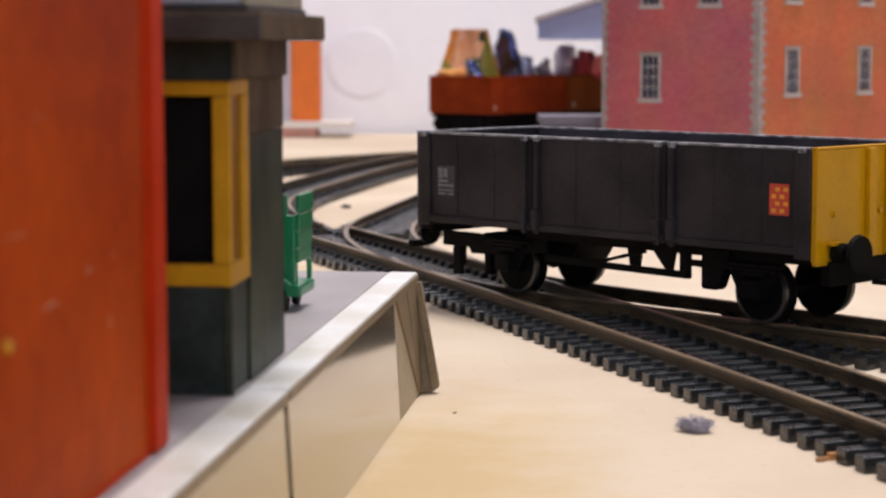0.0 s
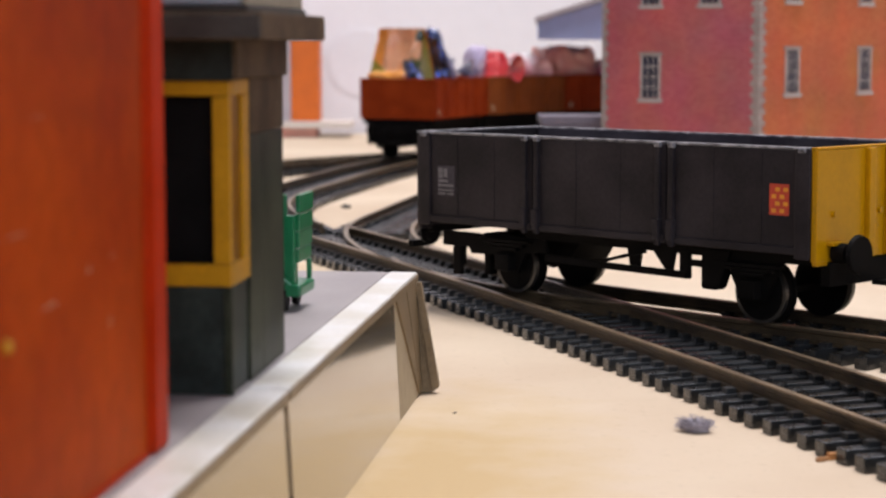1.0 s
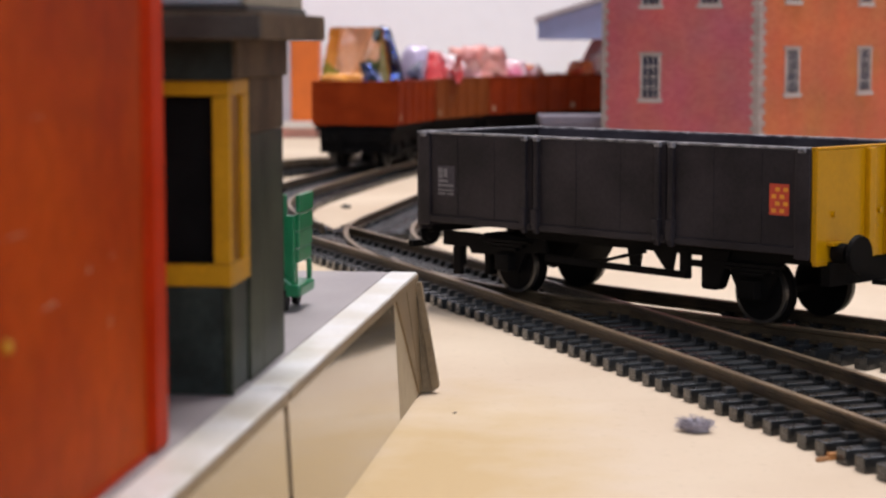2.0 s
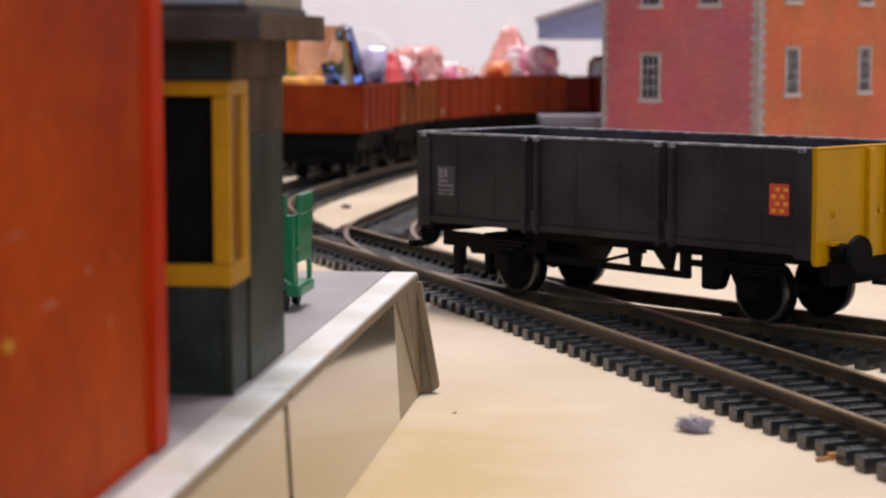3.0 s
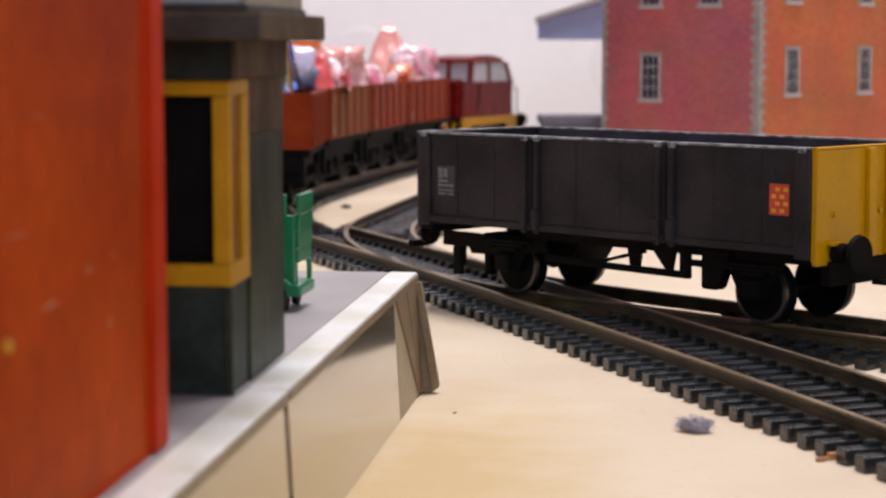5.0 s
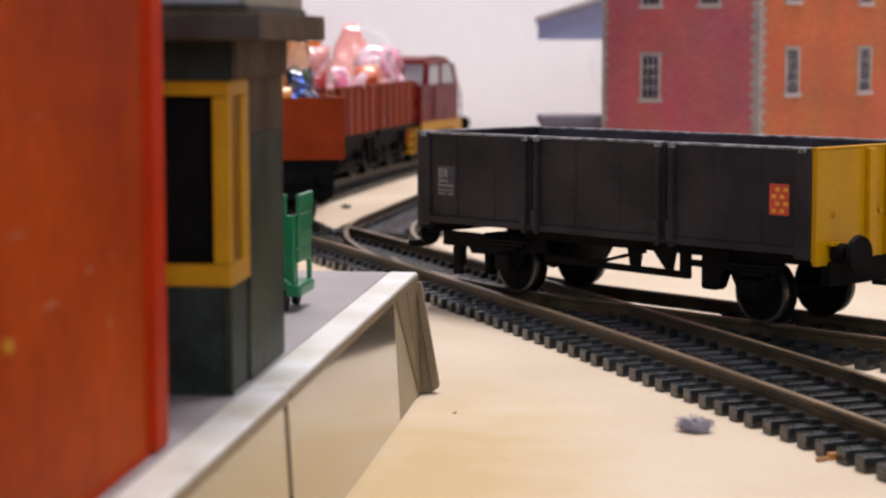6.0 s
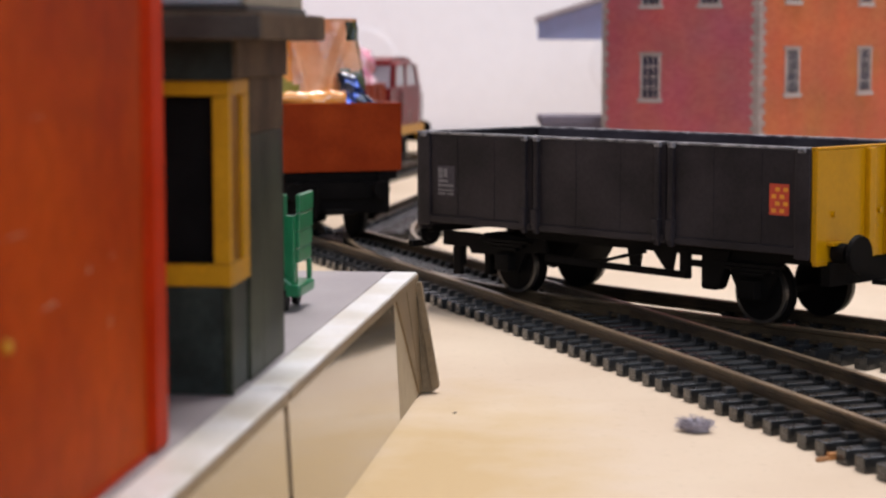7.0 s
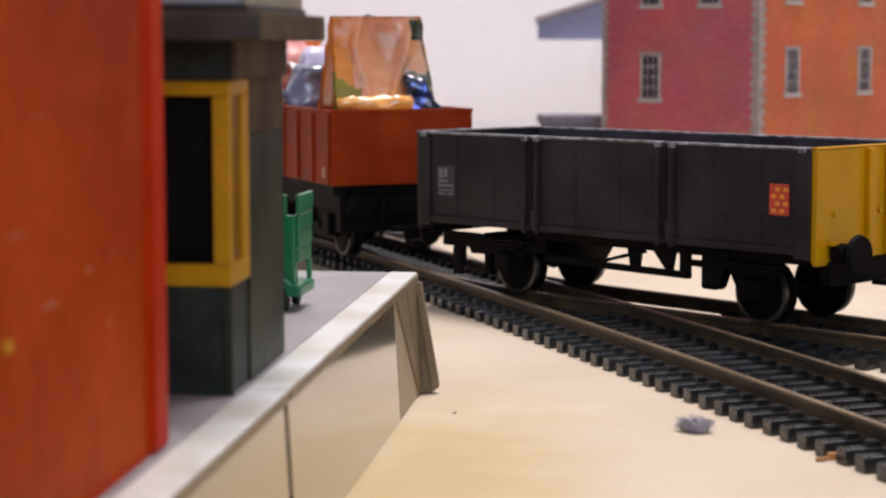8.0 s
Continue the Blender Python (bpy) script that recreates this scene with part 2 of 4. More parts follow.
def mesh_from(name, bm, mat, smooth=False):
    bmesh.ops.scale(bm, vec=(MM, MM, MM), verts=bm.verts[:])
    me = bpy.data.meshes.new(name)
    bm.to_mesh(me)
    bm.free()
    me.materials.append(mat)
    if smooth:
        for p in me.polygons:
            p.use_smooth = True
    return me


def part(name, bm, mat, parent, label="", smooth=False, at=None):
    ob = new(name, mesh_from(name, bm, mat, smooth) if isinstance(bm, bmesh.types.BMesh) else bm)
    ob.parent = parent
    if at is not None:
        ob.matrix_basis = at
    if label:
        ob["label"] = label
    return ob


def thing(name, label, category, at=None, group="", kind=""):
    ob = new(name)
    ob.empty_display_size = 0.01
    ob.matrix_basis = at if at is not None else Matrix()
    return tagged(ob, label, category, group, kind)


def structure(name, bm, mat, label, category):
    ob = new(name, mesh_from(name, bm, mat))
    return tagged(ob, label, category, "", "structure")


def at_mm(x, y, z, rz=0.0, rx=0.0, ry=0.0):
    return pose(x * MM, y * MM, z * MM, rx, ry, rz)


B = bmesh.new

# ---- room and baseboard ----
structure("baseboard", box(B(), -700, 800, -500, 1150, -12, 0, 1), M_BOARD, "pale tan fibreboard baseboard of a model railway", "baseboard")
structure("wall_north", box(B(), -1500, 2000, 1155, 1255, -800, 1650), M_WALL, "off-white painted room wall behind the layout", "wall")
structure("wall_south", box(box(box(box(B(), -1500, -720, -1700, -1600, -800, 1650), 1720, 2000, -1700, -1600, -800, 1650), -720, 1720, -1700, -1600, -800, 230), -720, 1720, -1700, -1600, 1370, 1650),
          M_PAPER, "muted papered room wall with a window opening", "wall")
for x, z in ((-48.2, 41.8), (109.0, 40.6)):
    disc = rod(B(), (0, 0, 0), (0, -0.4, 0), 22.0, 19.0, seg=64)
    ob = new("wall_disc", mesh_from("wall_disc", disc, M_DISC))
    tagged(ob, "round shallow white disc fixed to the wall", "wall disc", "white discs on the wall").matrix_basis = at_mm(x, 1154.9, z)
window = thing("window_1", "white-framed room window letting in daylight", "window", kind="structure")
for x in (-720, 75, 890, 1690):
    part("window_frame", box(B(), x, x + 30, -1680, -1640, 230, 1370, 2), M_CEIL, window, "white window frame")
for z in (230, 1340):
    part("window_rail", box(B(), -689, 1689, -1680, -1640, z, z + 30, 2), M_CEIL, window, "white window rail")
structure("wall_west", box(B(), -1600, -1500, -1700, 1255, -800, 1650), M_PAPER, "muted papered room wall", "wall")
structure("wall_east", box(B(), 2000, 2100, -1700, 1255, -800, 1650), M_PAPER, "muted papered room wall", "wall")
structure("floor", box(B(), -1600, 2100, -1700, 1255, -860, -800), M_FLOOR, "brown carpeted room floor", "floor")
structure("ceiling", box(B(), -1600, 2100, -1700, 1255, 1650, 1700), M_CEIL, "plain white ceiling", "ceiling")


# ---- tracks ----
def bend(x, y, heading, pieces, step=3.0):
    """Points and headings along a way of (length, curvature at its start, at its end)."""
    out = [(x, y, heading)]
    for length, k0, k1 in pieces:
        n = max(1, round(length / step))
        d = length / n
        for i in range(n):
            k = k0 + (k1 - k0) * (i + 0.5) / n
            mid = heading + k * d / 2
            x, y, heading = x + d * math.cos(mid), y + d * math.sin(mid), heading + k * d
            out.append((x, y, heading))
    return out


def rail_mesh(way, off, z0, z1, w, zt=None):
    bm = B()
    prof = [(-w * 1.3, z0), (w * 1.3, z0), (w * 1.3, z0 + 0.5), (w * 0.45, z0 + 0.7), (w * 0.45, z1 - 0.9), (w, z1 - 0.7), (w, z1), (-w, z1),
            (-w, z1 - 0.7), (-w * 0.45, z1 - 0.9), (-w * 0.45, z0 + 0.7), (-w * 1.3, z0 + 0.5)]
    rows = []
    for x, y, h in way:
        nx, ny = -math.sin(h), math.cos(h)
        rows.append([bm.verts.new((x + nx * (off + p), y + ny * (off + p), z)) for p, z in prof])
    for a, b in zip(rows, rows[1:]):
        for i in range(len(prof)):
            j = (i + 1) % len(prof)
            bm.faces.new((a[i], a[j], b[j], b[i]))
    bm.faces.new(rows[0])
    bm.faces.new(rows[-1][::-1])
    bmesh.ops.recalc_face_normals(bm, faces=bm.faces[:])
    return bm


def head_mesh(way, off, z1, w):
    bm = B()
    rows = []
    for x, y, h in way:
        nx, ny = -math.sin(h), math.cos(h)
        rows.append([bm.verts.new((x + nx * (off + p), y + ny * (off + p), z)) for p, z in ((-w, z1 - 0.25), (-w, z1), (w, z1), (w, z1 - 0.25))])
    for a, b in zip(rows, rows[1:]):
        for i in range(3):
            bm.faces.new((a[i], a[i + 1], b[i + 1], b[i]))
    bmesh.ops.recalc_face_normals(bm, faces=bm.faces[:])
    return bm


SLEEPER = B()
box(SLEEPER, -1.25, 1.25, -15, 15, 0, 2.1, 0.18)
for side in (-1, 1):
    for inner in (-1.9, 1.9):
        box(SLEEPER, -0.9, 0.9, side * 8.7 + inner - 0.8, side * 8.7 + inner + 0.8, 2.0, 2.9)
SLEEPER = mesh_from("sleeper", SLEEPER, M_SLEEPER)


def track(name, way, label, pitch=5.02, clear=()):
    t = thing(name, label, "railway track", kind="structure")
    for off in (-8.7, 8.7):
        part("rail", rail_mesh(way, off, 2.1, BOARD_TO_RAIL - 0.03, 0.55), M_RAIL, t, "brown weathered steel rail")
        part("rail_head", head_mesh(way, off, BOARD_TO_RAIL, 0.57), M_RAILTOP, t, "bright worn rail head")
    run = 0.0
    for (x0, y0, h0), (x1, y1, _) in zip(way, way[1:]):
        d = math.hypot(x1 - x0, y1 - y0)
        while run < d:
            f = run / d
            x, y = x0 + f * (x1 - x0), y0 + f * (y1 - y0)
            if all(math.hypot(x - cx, y - cy) > 19 for c in clear for cx, cy, _ in c):
                part("sleeper", SLEEPER, None, t, at=at_mm(x + random.uniform(-.15, .15), y, 0, math.degrees(h0) + random.uniform(-1, 1)))
            run += pitch
        run -= d
    return t


# the line the train comes in on: a curve, a straight and the turnout on to the platform road
TRAIN_START = (25.62, 898.57, -2.246)
CURVES = (1 / 214, 1 / 552, -1 / 2435, 1 / 193, 1 / 1097, 0.0)
back = bend(TRAIN_START[0], TRAIN_START[1], TRAIN_START[2] + math.pi, [(330, -1 / 214, -1 / 214)])
lead_in = [(x, y, h - math.pi) for x, y, h in back[::-1]]
ahead = bend(*TRAIN_START, [(20, CURVES[0], CURVES[0])] + [(100, CURVES[i], CURVES[i + 1]) for i in range(5)], 2.0)
train_way = lead_in[:-1] + ahead
platform_way = bend(-34.9, 515.4, -1.1725, [(400, -0.00029, -0.00029)])
siding_back = bend(31.9, 376.4, math.pi - 0.827, [(75, -1 / 150, -1 / 150)])
siding_way = [(x, y, h - math.pi) for x, y, h in siding_back[::-1]] + bend(31.9, 376.4, -0.827, [(150, 0, 0)])[1:]
through_way = bend(-3.0, 437.0, 1.945, [(110, -1 / 200, -1 / 200), (240, 0, 0)])
outer_way = bend(-131, 640, 1.30, [(170, -1 / 900, -1 / 450), (230, -1 / 360, -1 / 300), (400, -1 / 300, -1 / 300)])


# ---- platform ----
def build_platform():
    p = thing("station_platform", "model station platform with grey top, cream coping and glossy cream side wall", "platform", at_mm(-4.3, 295.1, 0, -6.7), kind="structure")
    part("platform_top", box(B(), -150, -4.1, -295, 0, 16.9, 18.55, 0.1), M_PLATTOP, p, "smooth grey platform surface")
    for y0, y1 in ((-101.2, 0.0), (-203.0, -101.9), (-295, -203.7)):
        slab = part("coping_slab", box(B(), -4.0, 0.35, y0, y1, 17.3, 18.6, 0.25), M_COPING, p, "worn cream coping slab")
        part("slab_edge", box(B(), 0.36, 0.55, y0 + 0.1, y1 - 0.1, 17.25, 18.3, 0.05), M_PLATEND, slab, "grubby brown slab edge")
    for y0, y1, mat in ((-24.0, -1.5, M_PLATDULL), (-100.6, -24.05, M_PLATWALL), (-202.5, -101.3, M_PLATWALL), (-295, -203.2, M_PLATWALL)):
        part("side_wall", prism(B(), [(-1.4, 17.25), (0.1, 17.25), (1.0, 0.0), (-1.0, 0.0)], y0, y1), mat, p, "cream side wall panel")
    # matt brown strips added at the end of the side wall against the sheets' reflection, cut on the slant, and two thin
    # sheets leaning against it
    for top, foot in (((-23.0, -13.0), (-4.2, -3.0)), ((-12.4, -1.5), (-2.8, -1.5))):
        strip = B()
        vs = [strip.verts.new((0.1 + 0.9 * (1 - z / 17.2) + out, y, z)) for out in (0.02, 0.3) for y, z in ((top[0], 17.2), (top[1], 17.2), (foot[1], 0.3), (foot[0], 0.3))]
        for f in ((0, 1, 2, 3), (7, 6, 5, 4), (0, 4, 5, 1), (1, 5, 6, 2), (2, 6, 7, 3), (3, 7, 4, 0)):
            strip.faces.new([vs[k] for k in f])
        bmesh.ops.recalc_face_normals(strip, faces=strip.faces[:])
        part("end_strip", strip, M_PLATEND, p, "matt brown strip added over the reflection at the wall's end")
    for y, line in ((-1.4, [(-0.8, 17.2), (0.5, 17.2), (3.1, 0.3), (1.0, 0.0)]), (-1.9, [(0.2, 17.2), (1.1, 17.2), (3.9, 1.5), (3.85, 1.0), (3.5, 0.65), (2.9, 0.6)])):
        part("end_sheet", prism(B(), line, y, y + 1.3), M_PLATEND, p, "brownish leaning end sheet")
    part("end_wall", box(B(), -60, -2.8, -1.2, -0.2, 0, 16.8), M_PLATEND, p, "brownish end wall")
    part("seam_strip", prism(B(), [(0.05, 17.2), (0.3, 17.2), (1.2, 0.0), (0.95, 0.0)], -101.9, -101.35), M_PLATEND, p, "raised joint in the side wall")
    return p


def build_red_hut():
    h = thing("red_hut", "glossy orange-red plastic hut standing on the platform edge", "hut", at_mm(-24.1, 167.0, 18.6, -6.3))
    part("wall_panel", box(B(), -45, -0.5, -70, -1.7, 0, 52, 0.2), M_RED, h, "scuffed orange-red wall")
    part("corner_trim", box(B(), -1.6, 0.1, -4.6, -0.1, 0, 52.4, 0.45), M_REDTRIM, h, "darker red corner trim")
    part("corner_rib", box(B(), -2.4, -0.25, -5.6, -4.7, 0, 52.2, 0.3), M_REDTRIM, h)
    part("end_panel", box(B(), -45, -1.7, -1.6, -0.3, 0, 52, 0.2), M_RED, h)
    part("base_strip", box(B(), -45, -0.35, -70, -5.8, 0, 0.5), M_REDTRIM, h, "thin dark red base strip")
    part("roof", box(B(), -47, 2.0, -72, 1.5, 52.5, 54.5, 0.4), M_ROOFDARK, h, "dark flat roof")
    for y, z, w, t in ((-31, 16.5, 4.5, 0.28), (-16, 13.2, 0.8, 0.9), (-21.5, 18.0, 1.0, 0.7), (-38, 22.2, 5.0, 0.2), (-15, 18.4, 0.6, 0.5), (-33, 30, 3.0, 0.12)):
        s = B()
        prism(s, [(-w / 2, -t / 2), (w / 2, -t * 0.3), (w * 0.1, t * 0.6)], -0.02, 0.02)
        part("scuff", s, M_SCUFF, h, "pale scuff mark", at=at_mm(-0.48, y, z, 90))
    s = B()
    bmesh.ops.create_uvsphere(s, u_segments=10, v_segments=6, radius=0.5)
    part("yellow_knob", s, M_OCHRE, h, "small yellow knob", smooth=True, at=at_mm(-0.5, -40.5, 15.0))
    return h


def build_shelter():
    s = thing("platform_shelter", "grey-green platform shelter with ochre window frames and flat brown roof", "shelter", at_mm(-21.0, 190.0, 18.6, -6.2))
    part("end_wall_panel", box(B(), -34, -0.9, 0.4, 1.4, 0, 11.0, 0.1), M_SHELTERLOW, s, "very dark green lower panel")
    # solid block in near-black: the shade inside the shelter is its colour
    part("interior", box(B(), -34, -0.6, 1.6, 8.8, 0.0, 35.0), M_INSHADE, s, "near-black block with the interior's shade in its colour")
    part("top_rail", box(B(), -34, 0.0, 0.0, 1.2, 29.9, 31.4, 0.15), M_OCHRE, s, "ochre yellow window rail")
    part("bottom_rail", box(B(), -34, 0.0, 0.0, 1.2, 11.0, 13.2, 0.15), M_OCHRE, s, "ochre yellow window rail")
    part("stile", box(B(), -1.75, 0.0, -0.05, 1.3, 13.25, 29.85, 0.15), M_OCHRE, s, "ochre yellow stile")
    part("side_top_rail", box(B(), -1.0, 0.05, 1.3, 9.0, 29.9, 31.4, 0.15), M_OCHRE, s, "ochre yellow rail")
    part("side_bottom_rail", box(B(), -1.0, 0.05, 1.3, 9.0, 11.0, 13.2, 0.15), M_OCHRE, s, "ochre yellow rail")
    part("side_stile", box(B(), -1.0, 0.05, 6.2, 9.0, 13.25, 29.85, 0.15), M_OCHRE, s, "ochre yellow stile")
    part("side_pane", box(B(), -0.9, -0.35, 1.35, 6.15, 13.2, 29.9), M_OCHREDARK, s, "dull orange narrow pane")
    part("corner_post", box(B(), -0.85, 0.0, 0.1, 1.5, 0, 10.95, 0.12), M_SHELTER, s, "grey corner post")
    part("side_lower_panel", box(B(), -0.9, -0.3, 1.6, 9.0, 0, 10.95), M_SHELTERLOW, s, "dark green lower panel")
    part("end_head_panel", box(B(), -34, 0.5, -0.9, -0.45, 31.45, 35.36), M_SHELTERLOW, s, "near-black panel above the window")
    for y0, y1 in ((9.05, 15.8), (15.9, 27.5)):
        part("side_wall", box(B(), -1.4, 0.0, y0, y1, 0, 25.6, 0.1), M_SHELTER, s, "grey-green side wall")
    part("side_upper_wall", box(B(), -1.4, 0.05, 9.05, 27.6, 25.7, 33.0, 0.1), M_ROOF, s, "brown upper wall")
    part("back_wall", box(B(), -34, -1.5, 26.3, 27.5, 0, 33.0), M_SHELTER, s)
    part("eaves_beam", box(B(), -3, 0.9, -0.4, 26, 31.5, 35.36, 0.2), M_ROOF, s, "brown eaves beam")
    part("roof_slab", box(B(), -40, 5.0, -8, 27, 35.3, 38.0, 0.25), M_ROOF, s, "brown-grey flat roof slab")
    part("fascia", box(B(), -40, 4.9, -8.5, -8.05, 35.5, 37.7, 0.1), M_ROOFDARK, s, "dark front fascia")
    part("roof_step", box(B(), -40, 3.2, -6, 25, 38.05, 38.7, 0.15), M_ROOFDARK, s, "dark stepped roof edge")
    part("roof_lead", box(B(), -40, 2.4, -5.6, 24, 38.75, 44, 0.3), M_ROOFTOP, s, "pale blue-grey roof top")
    part("roof_side", box(B(), 2.45, 2.9, -5.4, 24.5, 38.75, 44, 0.1), M_ROOFSIDE, s, "beige roof side")
    return s


def build_trolley():
    t = thing("platform_barrow", "bright green plastic platform barrow with slatted side and black wheels", "barrow", at_mm(-22.4, 252.0, 18.6, -8.3))
    part("end_panel", box(B(), -2.4, 3.0, 0, 0.9, 3.4, 12.6, 0.25), M_GREEN, t)
    part("end_top", box(B(), -2.4, 1.9, 0.1, 0.8, 12.5, 15.4, 0.3), M_GREEN, t)
    for k, (z0, z1) in enumerate(((12.9, 15.3), (10.5, 12.8), (8.2, 10.4), (6.3, 8.1))):
        part("slat", box(B(), 3.05 - 0.1 * k, 3.7 - 0.1 * k, 0.5, 8.6, z0, z1, 0.2), M_GREEN, t)
    part("leg", box(B(), 3.0, 3.6, 6.9, 8.0, 2.2, 6.2, 0.2), M_GREEN, t)
    part("leg", box(B(), 2.2, 3.0, 0.95, 2.0, 2.2, 6.2, 0.2), M_GREEN, t)
    part("footboard", box(B(), -1.2, 3.9, -0.8, 8.2, 1.9, 3.5, 0.4), M_GREEN, t)
    part("prop", rod(B(), (-0.4, -1.0, 5.8), (2.4, -0.2, 3.4), 0.5), M_GREEN, t)
    for x in (-0.8, 1.2):
        part("wheel", rod(B(), (x, 0.0, 1.55), (x + 0.8, 0.0, 1.55), 1.55, seg=18), M_BLACK, t, "black wheel")
    part("wheel", rod(B(), (1.2, 6.8, 1.55), (2.0, 6.8, 1.55), 1.55, seg=18), M_BLACK, t, "black wheel")
    return t


# ---- brick building and dock ----
def window_on(b, axis, along, z0, w, h):
    """A sash window on the face x = 0 (axis 'x') or y = 0 (axis 'y') of the building."""
    m = at_mm(0, along, z0, -90) if axis == "x" else at_mm(along, 0, z0)
    win = part("window", box(B(), -w / 2, w / 2, -0.15, 0.5, 0, h), M_PANE, b, "small-paned arched window", at=m)
    for x in (-w / 2 - 0.4, w / 2 - 0.4):
        part("jamb", box(B(), x, x + 0.8, -0.5, 0.3, -0.2, h), M_STONE, win, "pale stone jamb")
    part("sill", box(B(), -w / 2 - 1.2, w / 2 + 1.2, -0.9, 0.3, -1.6, -0.2, 0.1), M_STONE, win, "pale stone sill")
    part("lintel", box(B(), -w / 2 - 1.1, w / 2 + 1.1, -0.45, 0.3, h, h + 1.3, 0.1), M_QUOIN, win, "stone lintel")
    for i in range(1, 3):
        x = -w / 2 + i * w / 3
        part("glazing_bar", box(B(), x - 0.15, x + 0.15, -0.3, -0.16, 0, h), M_STONE, win)
    for i in range(1, 4):
        z = i * h / 4
        part("glazing_bar", box(B(), -w / 2, w / 2, -0.32, -0.17, z - 0.15, z + 0.15), M_STONE, win)
    return win


def build_warehouse():
    b = thing("brick_warehouse", "tall red brick warehouse with pale stone quoins and small-paned windows", "building", at_mm(101, 620, 0, 45))
    part("gable_wall", box(B(), 0, 3, 0.05, 65, 0, 112), M_BRICKPINK, b, "pinkish red brick wall", at=at_mm(0, 0, 0))
    part("long_wall", box(B(), 3.05, 150, 0, 3, 0, 112), M_BRICKORANGE, b, "orange-red brick wall")
    part("back_wall", box(B(), 3.05, 150, 62, 65, 0, 112), M_BRICKORANGE, b)
    part("far_wall", box(B(), 147, 150, 3.05, 61.9, 0, 112), M_BRICKORANGE, b)
    part("roof", prism(B(), [(-3, 112.1), (153, 112.1), (153, 114), (75, 140), (-3, 114)], -3, 68), M_ROOFDARK, b, "dark slate roof")
    for i in range(60):
        z = 1.5 + i * 1.82
        w = 1.6 if i % 2 else 2.7
        part("quoin", box(B(), -0.3, w * 1.3, -0.3, -0.02, z, z + 1.7), M_QUOIN, b, "grey stone quoin")
        part("quoin", box(B(), -0.29, -0.02, 0.0, 4.6 - w, z, z + 1.7), M_QUOIN, b, "grey stone quoin")
        part("quoin", box(B(), -0.3, -0.02, 65 - w * 0.9, 65.3, z, z + 1.7), M_QUOIN, b, "grey stone quoin")
    for along, z0 in ((44, 35.2), (44, 66.5), (19.5, 66.5)):
        window_on(b, "x", along, z0, 7.6, 14.0)
    for along, z0 in ((18.3, 37.4), (61, 37.4), (18.3, 67.5), (61, 67.5), (105, 37.4)):
        window_on(b, "y", along, z0, 7.0, 13.8)
    d = thing("loading_dock", "lilac-grey loading dock with blue-grey gabled canopy beside the warehouse", "loading dock", at_mm(0, 672, 0))
    part("dock_slab", box(B(), 34, 58, 0, 26, 25.4, 28.2, 0.3), M_DOCK, d, "lilac-grey slab with canopy shade in its colour")
    part("dock_wall", box(B(), 35, 58, 1, 25, 0, 25.3), M_DOCK, d)
    c = thing("track_canopy", "blue-grey gabled canopy with lilac-grey roof over the track", "canopy", at_mm(41.3, 846, 0, -3.2))
    part("gable_board", prism(B(), [(0, 55.2), (107, 55.2), (107, 96), (0, 62.6)], 0, 2), M_BLUECARD, c, "blue-grey gable board")
    part("roof", prism(B(), [(-0.9, 62.4), (109, 97.4), (109, 99.9), (-1.2, 64.6)], -2, 170), M_LILAC, c, "lilac-grey sloping roof")
    part("side_board", box(B(), 0, 1.8, 2.1, 166, 55.2, 62.4), M_BLUECARD, c)
    part("ceiling_board", box(B(), 1.9, 107, 2.1, 166, 55.2, 57.0), M_BLUECARD, c)
    for y in (4, 160):
        part("post", box(B(), 103, 107, y, y + 4, 0, 55.1), M_LILAC, c, "square lilac-grey post")
    return b


def build_back_hut():
    h = thing("orange_door_hut", "tall orange card panel with lilac-grey jamb on white plinth", "hut", at_mm(0, 1100, 0))
    part("orange_panel", box(B(), -86.5, -70.6, 2, 30, 9.2, 56, 0.3), M_ORANGEDOOR, h, "orange card panel")
    part("jamb", box(B(), -97, -86.6, 1, 30, 9.2, 56, 0.3), M_LILAC, h, "lilac-grey jamb")
    part("plinth", box(B(), -130, -52, -6, 34, 5.4, 9.0, 0.3), M_WHITECARD, h, "white plinth")
    part("plinth_base", box(B(), -128, -72, -2, 32, 0, 5.3, 0.3), M_PINKCARD, h, "pinkish plinth base")
    return h


